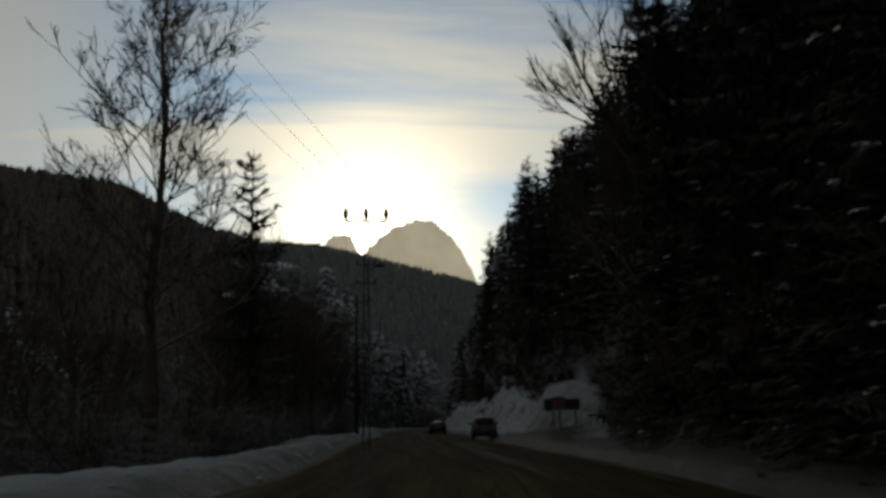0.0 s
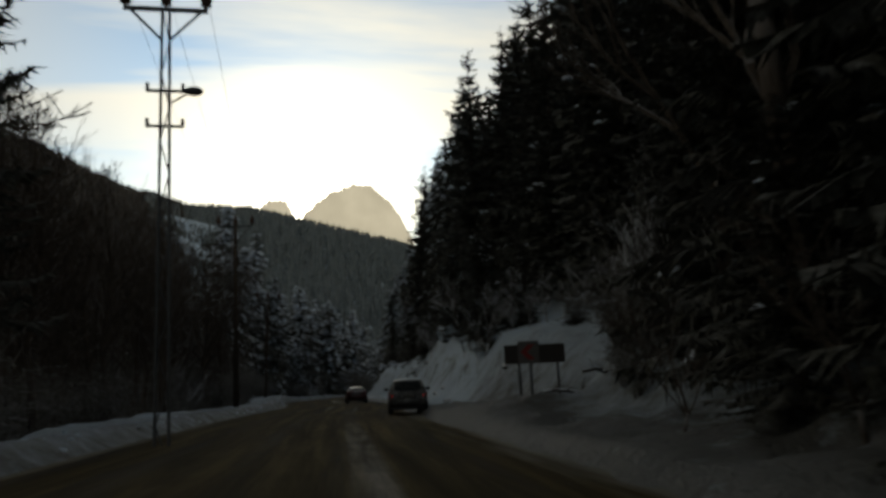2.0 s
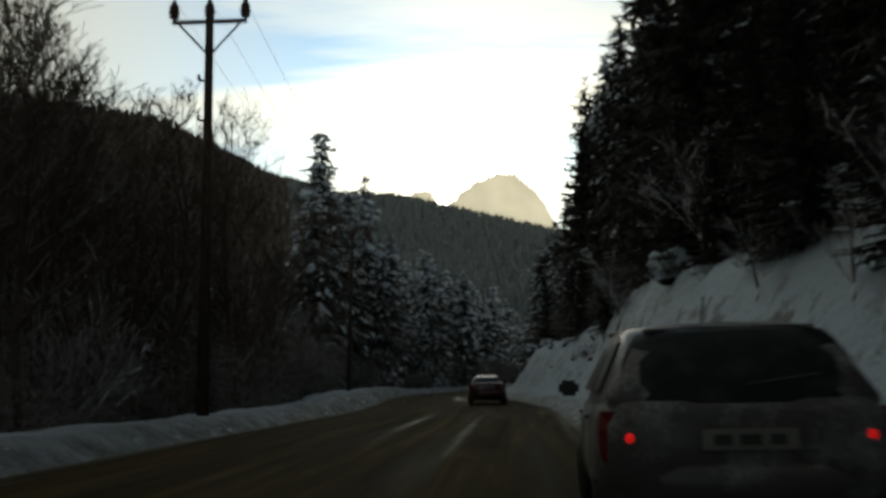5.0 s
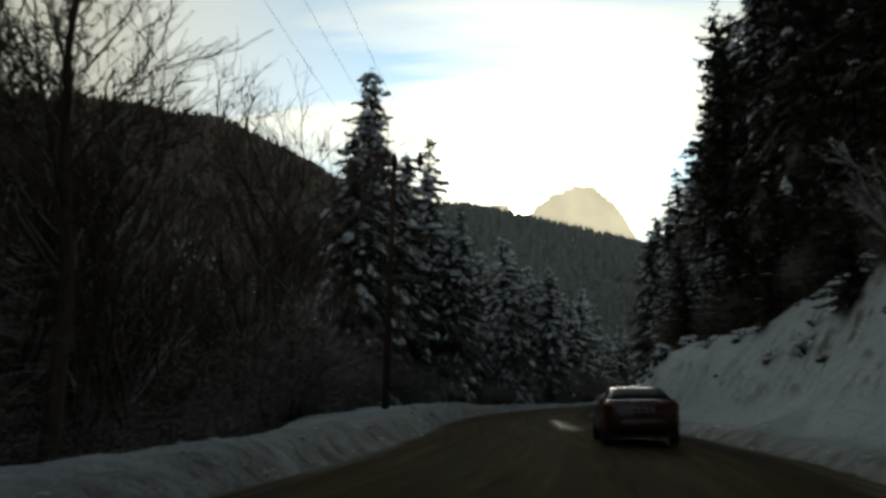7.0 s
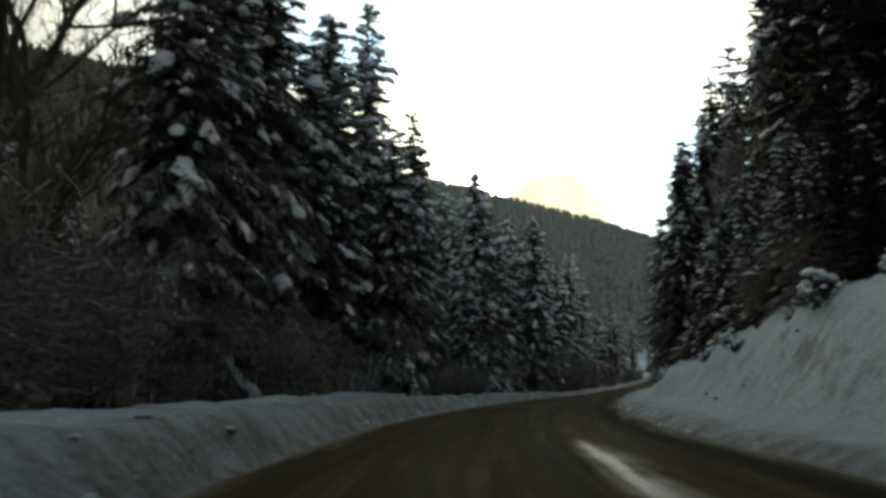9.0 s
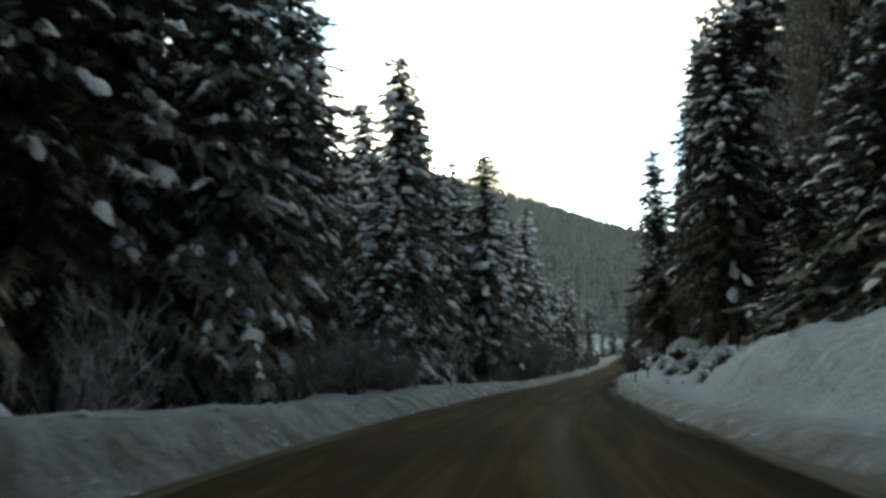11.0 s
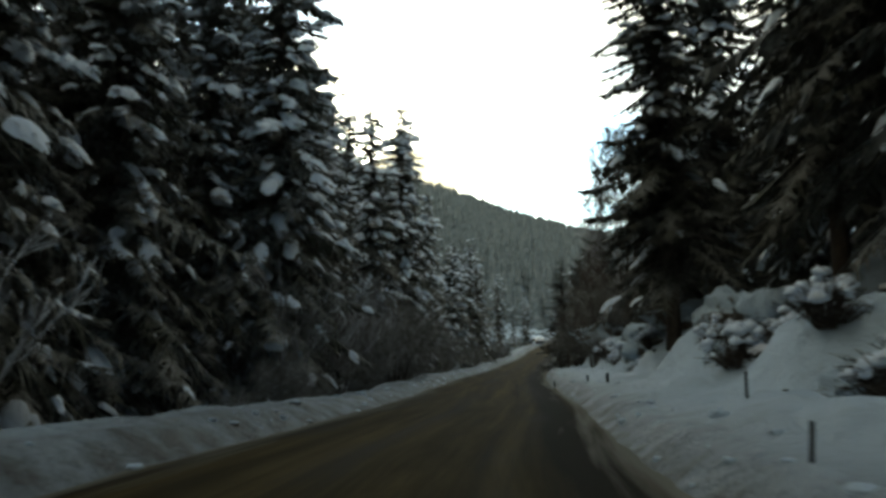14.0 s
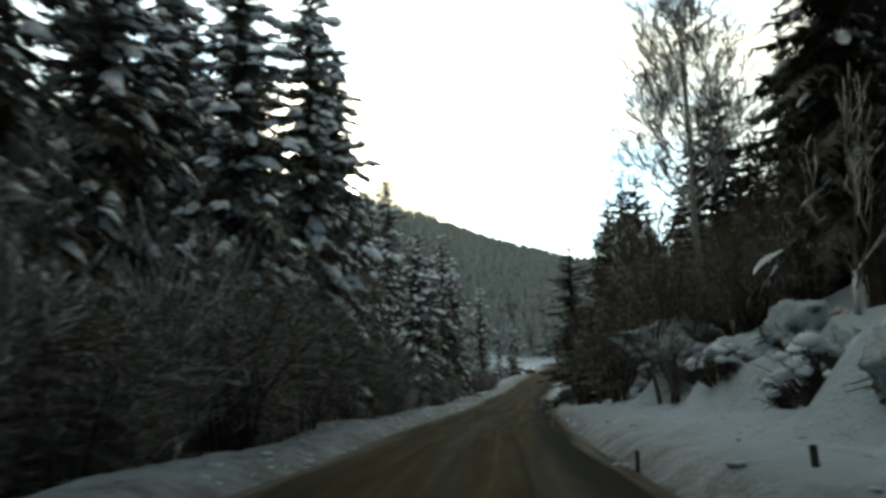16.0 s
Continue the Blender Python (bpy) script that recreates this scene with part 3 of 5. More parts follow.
                    snow_lump(c, along, across, half * rng.uniform(1.9, 3.6), half, half * rng.uniform(0.5, 0.85), True)
                else:
                    half = rng.uniform(0.06, 0.19) * size
                    snow_lump(c, along, across, half * rng.uniform(2.2, 5.0), half, half * rng.uniform(0.45, 0.9))
        z += gap * rng.uniform(0.7, 1.3) * (0.55 + 0.45 * (1 - t))
    return (tv, tf), (nv, nf), (sv, sf)


def conifer(seed, h, reach, gap, per, seg, snow, label, needles=None, **kw):
    rng = random.Random(seed)
    (tv, tf), (nv, nf), (sv, sf) = conifer_parts(rng, h, reach, gap, per, seg, snow, **kw)
    ob = tagged(new("spruce"), label, "tree", "spruces along the road")
    mesh_ob("trunk", tv, tf, M_BARK, True, ob)
    mesh_ob("crown", nv, nf, needles or M_NEEDLE, False, ob)
    if sv:
        tagged(mesh_ob("snow", sv, sf, M_SNOW, True, ob, "snow lying on the boughs"), kind="stuff")
    return ob


def bare_tree_mesh(rng, h, spread, levels, frost, limbs=3, sides=4, first=0.35, thick=0.51):
    verts, faces = [], []
    trunk_v, trunk_f = [], []

    def grow(p, d, ln, r, lev):
        pts, rad = [p], [r]
        n = 3 if lev > 1 else 2
        for i in range(n):
            d = (d + Vector((rng.gauss(0, 0.13), rng.gauss(0, 0.13), rng.uniform(-0.02, 0.10)))).normalized()
            pts.append(pts[-1] + d * (ln / n))
            rad.append(max(0.010, r * (1 - 0.5 * (i + 1) / n)))
        tube(verts, faces, pts, rad, sides if lev > 2 else 3, False)
        if lev <= 0:
            return
        kids = limbs + (1 if rng.random() < 0.5 else 0)
        for i in range(kids):
            s = rng.uniform(0.35, 1.0) if i else 1.0
            f = min(n - 1, int(s * n))
            q = pts[f].lerp(pts[f + 1], s * n - f) if f < n else pts[-1]
            tilt = rng.uniform(0.25, 0.8) * spread if i else rng.uniform(0.05, 0.3)
            az = rng.uniform(0, 6.283)
            o = d.orthogonal().normalized()
            o2 = d.cross(o)
            nd = (d * math.cos(tilt) + (o * math.cos(az) + o2 * math.sin(az)) * math.sin(tilt) + Vector((0, 0, 0.12))).normalized()
            grow(q, nd, ln * rng.uniform(0.55, 0.8), r * rng.uniform(thick - 0.09, thick + 0.09), lev - 1)

    stem = h * first
    top = Vector((rng.uniform(-0.3, 0.3), rng.uniform(-0.3, 0.3), stem))
    r = 0.011 * h + (0.03 if h > 8 else -0.01)
    tube(trunk_v, trunk_f, [Vector((0, 0, -0.3)), top * 0.5, top], [r * 1.3, r, r * 0.85], 7)
    for i in range(limbs + 1):
        az = 6.283 * (i + rng.uniform(-0.3, 0.3)) / (limbs + 1)
        tilt = (0.12 if i == 0 else rng.uniform(0.35, 0.75)) * spread
        d = Vector((math.cos(az) * math.sin(tilt), math.sin(az) * math.sin(tilt), math.cos(tilt)))
        grow(top * rng.uniform(0.6, 1.0) if i else top, d, h * (0.30 if i == 0 else rng.uniform(0.2, 0.28)), r * (0.8 if i == 0 else 0.55), levels)
    zmax = max(v.z for v in verts)
    k = h / zmax
    for v in verts:
        v.z = v.z * k
    for v in trunk_v:
        v.z = v.z * k
    return (trunk_v, trunk_f), (verts, faces)


def bare_tree(seed, h, spread, levels, label, frost=False, name="bare_tree", limbs=3, first=0.35, thick=0.51):
    rng = random.Random(seed)
    (tv, tf), (bv, bf) = bare_tree_mesh(rng, h, spread, levels, frost, limbs, 4, first, thick)
    m = M_FROST if frost else M_TWIG
    ob = tagged(new(name), label, "tree", "saplings in the undergrowth" if name == "sapling" else "leafless trees along the road")
    mesh_ob("trunk", tv, tf, m, True, ob)
    mesh_ob("crown", bv, bf, m, False, ob)
    return ob


def straight_tree(seed, h, reach, label, frost=False, limbs=34, rise=0.55, name="bare_tree", depth=3, thin=0.006, first=0.24):
    """A leafless tree whose stem runs to the top, with limbs that leave it all the way up."""
    rng = random.Random(seed)
    tv, tf, bv, bf = [], [], [], []
    m = M_FROST if frost else M_TWIG
    pts = [Vector((0.15 * math.sin(2.2 * k), 0.15 * math.cos(1.7 * k), h * k / 6)) for k in range(7)]
    pts[0].z = -0.3
    r0 = 0.009 * h + 0.03
    tube(tv, tf, pts, [r0 * (1.2 - k * 0.18) for k in range(7)], 7)

    def twig(p, d, ln, r, lev):
        n = 3 if lev else 2
        line, q = [p], p
        for i in range(n):
            d = (d + Vector((rng.gauss(0, 0.14), rng.gauss(0, 0.14), rng.uniform(-0.02, 0.16)))).normalized()
            q = q + d * (ln / n)
            line.append(q)
        tube(bv, bf, line, [max(thin, r * (1 - 0.7 * i / n)) for i in range(n + 1)], 3, False)
        if lev:
            for i in range(5 if lev > 1 else 4):
                s = rng.uniform(0.25, 1.0)
                f = min(n - 1, int(s * n))
                a = line[f].lerp(line[f + 1], s * n - f)
                e = (d + Vector((rng.gauss(0, 0.6), rng.gauss(0, 0.6), rng.gauss(0.1, 0.35)))).normalized()
                twig(a, e, ln * rng.uniform(0.35, 0.6), r * 0.5, lev - 1)

    for i in range(limbs):
        t = first + (0.98 - first) * (i + rng.random()) / limbs
        k = min(5, int(t * 6))
        p = pts[k].lerp(pts[k + 1], t * 6 - k)
        a = 2.4 * i + rng.uniform(-0.5, 0.5)
        ln = reach * (math.sin(math.pi * min(1, 0.25 + 0.72 * t)) ** 0.7) * rng.uniform(0.7, 1.15)
        up_ = rise + 0.5 * t + rng.uniform(-0.15, 0.2)
        twig(p, Vector((math.cos(a), math.sin(a), up_)).normalized(), ln, r0 * 0.34 * (1.15 - t), depth)
    ob = tagged(new(name), label, "tree", "saplings in the undergrowth" if name == "sapling" else "leafless trees along the road")
    mesh_ob("trunk", tv, tf, m, True, ob)
    mesh_ob("crown", bv, bf, m, False, ob)
    return ob


def bush(seed, w, h, label, snowy=0.7, lump=0.16):
    """A round shrub: thin dark stems pressed down by cushions of snow."""
    rng = random.Random(seed)
    sv, sf, pv, pf = [], [], [], []
    for i in range(80):
        a, el = rng.uniform(0, 6.283), math.asin(rng.uniform(0.02, 1.0))
        r = rng.uniform(0.75, 1.08)
        tip = Vector((math.cos(a) * math.cos(el) * w * 0.5 * r, math.sin(a) * math.cos(el) * w * 0.5 * r, math.sin(el) * h * r))
        foot = Vector((tip.x * 0.25, tip.y * 0.25, -0.1))
        mid = foot.lerp(tip, 0.6) + Vector((rng.gauss(0, 0.06), rng.gauss(0, 0.06), 0.12))
        tube(sv, sf, [foot, mid, tip], [0.024, 0.016, 0.007], 3, False)
        for j in range(4):
            q = foot.lerp(mid, rng.uniform(0.4, 1.0)).lerp(tip, rng.uniform(0.0, 1.0))
            tube(sv, sf, [q, q + Vector((rng.gauss(0, 0.2), rng.gauss(0, 0.2), rng.uniform(-0.2, 0.2)))], [0.012, 0.005], 3, False)
        if tip.z > (0.2 if lump > 0.2 else 0.42) * h and rng.random() < snowy:
            c = tip * rng.uniform(0.84, 0.98)
            rr = lump * rng.uniform(0.6, 1.5)
            n, b = 7, len(pv)
            sx, sy = rng.uniform(0.9, 1.7), rng.uniform(0.9, 1.7)
            for lat in range(4):
                th = math.pi * (lat + 0.5) / 4
                for k in range(n):
                    u = 6.283 * (k + 0.5 * (lat % 2)) / n
                    q = rr * rng.uniform(0.75, 1.2)
                    p = c + Vector((math.cos(u) * math.sin(th) * q * sx, math.sin(u) * math.sin(th) * q * sy, math.cos(th) * q * (0.9 if lat < 2 else 0.6)))
                    out = Vector((p.x, p.y, 0)).length
                    p.z -= 0.18 * max(0.0, out - 0.3 * w)
                    pv.append(p)
            for lat in range(3):
                for k in range(n):
                    pf.append((b + n * lat + k, b + n * lat + n + k, b + n * lat + n + (k + 1) % n, b + n * lat + (k + 1) % n))
            pf.append(tuple(b + k for k in range(n)))
            pf.append(tuple(b + 3 * n + k for k in reversed(range(n))))
    ob = tagged(new("bush"), label, "bush", "bushes along the road")
    mesh_ob("brush", sv, sf, M_BRUSH, False, ob)
    tagged(mesh_ob("snow", pv, pf, M_SNOW, True, ob, "cushions of snow"), kind="stuff")
    return ob


def snow_mound(seed, w, h, label):
    """A shrub pressed flat under one thick slab of snow, with dark brush showing beneath its rim."""
    rng = random.Random(seed)
    sv, sf, pv, pf = [], [], [], []
    for i in range(70):
        a, r = rng.uniform(0, 6.283), 0.5 * w * rng.uniform(0.35, 1.0)
        tip = Vector((math.cos(a) * r, math.sin(a) * r, h * rng.uniform(0.2, 0.5)))
        foot = Vector((tip.x * 0.5, tip.y * 0.5, -0.15))
        mid = foot.lerp(tip, 0.6) + Vector((rng.gauss(0, 0.08), rng.gauss(0, 0.08), 0.08))
        tube(sv, sf, [foot, mid, tip], [0.026, 0.018, 0.008], 3, False)
        for j in range(4):
            q = mid.lerp(tip, rng.uniform(-0.5, 1.0))
            tube(sv, sf, [q, q + Vector((rng.gauss(0, 0.2), rng.gauss(0, 0.2), rng.uniform(-0.25, 0.12)))], [0.014, 0.006], 3, False)
    n, rings = 26, 12
    squeeze = rng.uniform(0.75, 1.0)
    pv.append(Vector((0, 0, h)))
    for k in range(1, rings):
        phi = radians(118) * k / (rings - 1)
        for m in range(n):
            a = 6.283 * m / n
            p = Vector((math.cos(a) * math.sin(phi), math.sin(a) * math.sin(phi) * squeeze, math.cos(phi)))
            off = Vector((seed * 3.1, 0, 0))
            d = 1 + 0.50 * noise.noise(p * 1.5 + off) + 0.30 * noise.noise(p * 3.4 + off) + 0.12 * noise.noise(p * 8.0 + off)
            pv.append(Vector((p.x * 0.5 * w * d, p.y * 0.5 * w * d, 0.36 * h + p.z * 0.64 * h * d)))
    for m in range(n):
        pf.append((0, 1 + m, 1 + (m + 1) % n))
    for k in range(rings - 2):
        for m in range(n):
            b = 1 + k * n
            pf.append((b + m, b + n + m, b + n + (m + 1) % n, b + (m + 1) % n))
    ob = tagged(new("bush"), label, "bush", "bushes along the road")
    mesh_ob("brush", sv, sf, M_BRUSH, False, ob)
    tagged(mesh_ob("snow", pv, pf, M_GROUND, True, ob, "thick slab of snow"), kind="stuff")
    return ob


def plant(proto, x, y, h0, h, rz, sink=0.15, wide=None, tilt=0.0):
    """A copy of proto, h metres high, with its foot in the ground."""
    k = h / h0
    w = (wide or 1.0) * k
    ob = copy_thing(proto, Matrix.Translation((x, y, height(x, y) - sink)) @ pose(0, 0, 0, tilt, 0, rz))
    ob.scale = (w, w, k)
    return ob


rnd = random.Random(7)
SPRUCE_LABEL = "tall dark green spruce with snow-laden drooping boughs"
near_spruce = [conifer(11, 20, 3.4, 0.42, 8, 7, 0.66, SPRUCE_LABEL, droop=1.15, ragged=0.36), conifer(12, 20, 3.0, 0.40, 8, 7, 0.62, SPRUCE_LABEL, droop=0.95, ragged=0.36),
               conifer(13, 20, 3.6, 0.44, 8, 7, 0.64, SPRUCE_LABEL, droop=1.35, ragged=0.38), conifer(14, 20, 2.7, 0.38, 7, 7, 0.66, SPRUCE_LABEL, droop=1.0, ragged=0.40),
               conifer(15, 20, 3.0, 0.40, 8, 7, 0.46, SPRUCE_LABEL, M_NEEDLE_BARE, low=0.16, droop=0.95, ragged=0.38, clean=0.38)]
slope_spruce = [conifer(16 + i, 20, 3.2, 0.42, 8, 7, 0.36, "tall dark spruce with patches of snow on drooping boughs", M_NEEDLE_BARE, droop=1.2, ragged=0.36, clean=0.4) for i in range(2)]
mid_spruce = [conifer(21, 20, 3.2, 0.85, 7, 3, 0.66, "dark spruce in the forest with some snow on it", droop=0.8, ragged=0.35),
              conifer(22, 20, 2.8, 0.80, 7, 3, 0.6, "dark spruce in the forest with some snow on it", droop=0.7, ragged=0.35),
              conifer(23, 20, 3.5, 0.90, 7, 3, 0.7, "dark spruce in the forest with some snow on it", droop=0.95, ragged=0.35)]
dark_spruce = [conifer(25 + i, 20, 3.0, 0.66, 7, 4, 0.05, "dark spruce in the forest with little snow", M_NEEDLE_BARE) for i in range(2)]
dark_near = [conifer(35 + i, 20, 3.0, 0.60, 7, 6, 0.035, "dark spruce at the roadside with little snow", M_NEEDLE_BARE, low=0.04, ragged=0.35, droop=0.5) for i in range(2)]
thin_spruce = conifer(31, 16, 2.9, 0.62, 6, 5, 0.10, "thin dark spruce with wide gaps between its boughs", M_NEEDLE_BARE, low=0.30, droop=0.18, ragged=0.45)

# spruces that can be told apart: x, y, height of the tip above the road, kind
left_stand = [
    (-6.1, 130.3, 26.0, 0), (-3.9, 145.4, 25.2, 3), (-8.8, 137.0, 20.0, 0), (2.6, 159.5, 17.6, 3), (-1.6, 141.5, 15.5, 2), (-0.6, 146.5, 18.6, 3),
    (-4.6, 127.5, 19.0, 2), (-7.5, 133.5, 24.0, 2), (-4.5, 152.0, 23.0, 0), (2.0, 166.5, 19.5, 2), (-0.6, 170.0, 18.8, 0),
]
bend_stand = [
    (4.2, 174.5, 15.2, 0), (7.6, 181.0, 18.4, 1), (5.7, 180.2, 16.4, 3), (2.8, 176.0, 20.0, 0), (8.0, 189.5, 14.5, 0), (5.4, 187.5, 19.5, 2), (1.5, 184.0, 21.5, 1), (3.2, 186.5, 17.5, 2),
    (11.2, 202.4, 16.8, 1), (13.0, 207.0, 18.8, 3), (8.4, 197.0, 16.0, 0), (8.0, 205.0, 18.0, 2), (7.0, 212.0, 21.0, 2), (14.0, 218.0, 20.2, 0), (9.5, 214.0, 20.5, 1), (18.5, 246.2, 20.5, 3),
    (20.0, 238.0, 13.6, 1), (15.5, 231.0, 15.0, 0), (22.5, 255.0, 15.0, 1), (26.0, 268.0, 17.0, 3),
]
right_stand = [
    (16.6, 152.1, 17.2, 4), (19.0, 155.5, 21.0, 4), (20.6, 178.6, 17.8, 4), (24.5, 184.5, 22.5, 4), (21.8, 171.0, 21.5, 4), (19.8, 165.5, 21.0, 4), (18.2, 160.0, 20.5, 4),
    (27.0, 193.5, 20.0, 4), (28.5, 188.0, 15.0, 4), (26.5, 184.5, 13.5, 4), (31.0, 197.0, 17.0, 4),
]
named_spruces = left_stand + bend_stand + right_stand
for i, (x, y, top, k) in enumerate(named_spruces):
    h = top - height(x, y)
    plant(near_spruce[k], x, y, 20, h, (137.5 * i + 20) % 360, wide=(0.92 if x > 15 and 157 < y < 175 else 1.08 if y > 157 else 1.02) * min(1.25, (20 / h) ** 0.5))
for x, y, top, k, rz in ((2.3, 151.0, 9.0, 1, 70), (-2.8, 164.5, 14.5, 3, 200), (-4.9, 140.3, 22.2, 0, 110)):
    plant(near_spruce[k], x, y, 20, top - height(x, y), rz, wide=1.25)
plant(thin_spruce, -5.7, 47.4, 16, 16.6 - height(-5.7, 47.4), 40)

# forest on the steep slope beside the road and behind the first row of trees on the other side
def free_of(x, y, gap, taken):
    return all((x - a) ** 2 + (y - b) ** 2 > gap * gap for a, b in taken)


taken = [(x, y) for x, y, *_ in named_spruces] + [(-5.7, 47.4), (-8.6, 38.5), (11.6, 33.0), (-7.9, 117.0), (-12.0, 126.0), (25.7, 200.5), (19.0, 194.0)]


back_rows = []


def grow_forest(count, where, high, protos, gap):
    made = 0
    for _ in range(count * 12):
        if made >= count:
            break
        x, y = where()
        if not free_of(x, y, gap, taken) or 27 < y < 53 and x < 8.0 + 0.43 * (y - 27) or 112 < y < 142 and x < 5.3 - 0.25 * (y - 77):
            continue
        taken.append((x, y))
        h = rnd.uniform(*high)
        if 142 < y < 205 and (0.205 < (6.7 - x) / (y - 129) < 0.28 or 0.36 < (7.4 - x) / (y - 135) < 0.43):
            h = min(h, max(3.0, 0.24 * (y - 129)))      # low growth leaves gaps in the stand, with the hillside behind
        if 172 < y < 200 and 0.44 < (x - 9.4) / (y - 146.8) < 0.50:
            h = min(h, 10.0)
        rz, proto, wide = rnd.uniform(0, 360), rnd.choice(protos), (20 / h) ** 0.4
        if max(left_edge(y) - x, x - right_edge(y)) < 13:
            plant(proto, x, y, 20, h, rz, 0.4, wide)
        else:
            k = h / 20
            back_rows.append((proto, Matrix.LocRotScale((x, y, height(x, y) - 0.4), Euler((0, 0, radians(rz))), (wide * k, wide * k, k))))
        made += 1


def join_rows(name, label, rows):
    """Trees too deep in the forest to be told apart, as one object."""
    co, loops, starts, counts, mats, slots = [], [], [], [], [], []
    nv = nl = 0
    for proto, m in rows:
        a = np.array(m)
        for child in proto.children:
            me = child.data
            if me.materials[0] not in slots:
                slots.append(me.materials[0])
            p = np.empty(len(me.vertices) * 3)
            me.vertices.foreach_get("co", p)
            p = p.reshape(-1, 3) @ a[:3, :3].T + a[:3, 3]
            li = np.empty(len(me.loops), dtype=np.int32)
            me.loops.foreach_get("vertex_index", li)
            ls, lt = np.empty(len(me.polygons), dtype=np.int32), np.empty(len(me.polygons), dtype=np.int32)
            me.polygons.foreach_get("loop_start", ls)
            me.polygons.foreach_get("loop_total", lt)
            co.append(p)
            loops.append(li + nv)
            starts.append(ls + nl)
            counts.append(lt)
            mats.append(np.full(len(ls), slots.index(me.materials[0]), dtype=np.int32))
            nv += len(p)
            nl += len(li)
    me = bpy.data.meshes.new(name)
    co, loops, starts, mats = np.concatenate(co), np.concatenate(loops), np.concatenate(starts), np.concatenate(mats)
    me.vertices.add(len(co))
    me.vertices.foreach_set("co", co.ravel())
    me.loops.add(len(loops))
    me.loops.foreach_set("vertex_index", loops)
    me.polygons.add(len(starts))
    me.polygons.foreach_set("loop_start", starts)
    for s in slots:
        me.materials.append(s)
    me.polygons.foreach_set("material_index", mats)
    me.update(calc_edges=True)
    me.validate()
    return tagged(new(name, me), label, "forest", kind="stuff")


def right_side(y0, y1, d0, d1):
    def pick():
        y = rnd.uniform(y0, y1)
        return right_edge(y) + d0 + (d1 - d0) * rnd.random() ** 1.3, y
    return pick


def left_side(y0, y1, d0, d1):
    def pick():
        y = rnd.uniform(y0, y1)
        return left_edge(y) - d0 - (d1 - d0) * rnd.random() ** 1.2, y
    return pick


grow_forest(22, right_side(8, 48, 3.6, 9), (14, 23), dark_near, 2.3)
grow_forest(40, right_side(8, 48, 9, 28), (14, 23), dark_spruce, 2.3)
grow_forest(34, right_side(9, 37, 1.9, 5.5), (3, 8), dark_near, 1.4)
grow_forest(40, right_side(48, 72, 9.5, 36), (12, 22), dark_spruce, 2.4)
grow_forest(36, right_side(64, 118, 4.4, 8.0), (2.5, 7.5), dark_near, 1.6)
grow_forest(22, right_side(118, 156, 5.2, 8.0), (4.0, 9.0), mid_spruce, 1.7)
grow_forest(14, right_side(70, 112, 7.5, 12.5), (16, 25), dark_near, 2.4)
grow_forest(40, right_side(70, 100, 10.0, 34), (16, 26), dark_spruce, 2.2)
grow_forest(16, right_side(112, 152, 7.0, 12), (19, 26), slope_spruce, 3.0)
grow_forest(70, right_side(98, 152, 8.6, 34), (19, 28), mid_spruce[:1] + dark_spruce, 2.2)
grow_forest(4, right_side(158, 176, 6.5, 10), (19, 24), near_spruce, 3.0)
grow_forest(40, right_side(124, 172, 8.6, 30), (18, 25), mid_spruce, 2.6)
grow_forest(30, right_side(196, 245, 7.5, 24), (8, 13), mid_spruce, 2.8)
grow_forest(22, right_side(190, 290, 16, 48), (9, 15), mid_spruce, 3.6)
grow_forest(12, left_side(120, 180, 6.5, 11), (17, 23), near_spruce, 3.4)
grow_forest(6, left_side(180, 215, 5.5, 10), (14, 17), near_spruce, 3.0)
grow_forest(36, left_side(118, 200, 10, 34), (13, 19), mid_spruce, 2.8)
grow_forest(26, left_side(200, 300, 6, 34), (10, 15), mid_spruce, 3.4)
grow_forest(22, left_side(4, 70, 16, 60), (7, 12), mid_spruce, 4.0)
grow_forest(26, left_side(70, 118, 22, 70), (8, 14), mid_spruce, 4.0)
grow_forest(70, left_side(212, 345, 3.2, 40), (9, 16), mid_spruce, 2.6)
grow_forest(24, right_side(262, 345, 3.2, 22), (8, 14), mid_spruce, 2.8)
for x, y, h in ((26.4, 212, 8.5), (29, 214.5, 10.5), (31, 210, 12), (33, 213, 13), (29.5, 219, 12), (27.6, 223, 10), (34.5, 207.5, 13), (30, 205, 8), (32.8, 203.5, 10.5), (27.6, 206.5, 6.5), (36, 212, 14), (31.5, 226, 12)):
    plant(rnd.choice(dark_near), x, y, 20, h, rnd.uniform(0, 360), 0.4, (20 / h) ** 0.5)
join_rows("spruce_forest", "dense dark spruce forest with snow behind the roadside trees", back_rows)

# bare broadleaved trees and frosted undergrowth
BARE = "leafless broadleaved tree with dark branching limbs"
FROSTED = "leafless tree with frost-covered twigs"
straight_bare = straight_tree(44, 16, 3.6, BARE, limbs=44, thin=0.011)
big_bare = bare_tree(41, 16, 0.85, 5, BARE, limbs=3, thick=0.63)
crown_bare = bare_tree(49, 20, 1.45, 5, "leafless broadleaved tree with a round crown of limbs", limbs=3, first=0.5, thick=0.62)
tall_bare = bare_tree(42, 14, 0.75, 5, BARE, limbs=3, first=0.45, thick=0.6)
frost_tree = straight_tree(43, 14, 3.3, FROSTED, True, 92, 0.35, depth=3, thin=0.011, first=0.36)
sapling = [bare_tree(51 + i, 6, 0.9, 3, "frosted young tree in the undergrowth", True, "sapling", 3, 0.18) for i in range(4)]
dark_sapling = [bare_tree(61 + i, 6, 0.8, 3, "dark leafless sapling on the slope", False, "sapling", 3, 0.2) for i in range(2)]
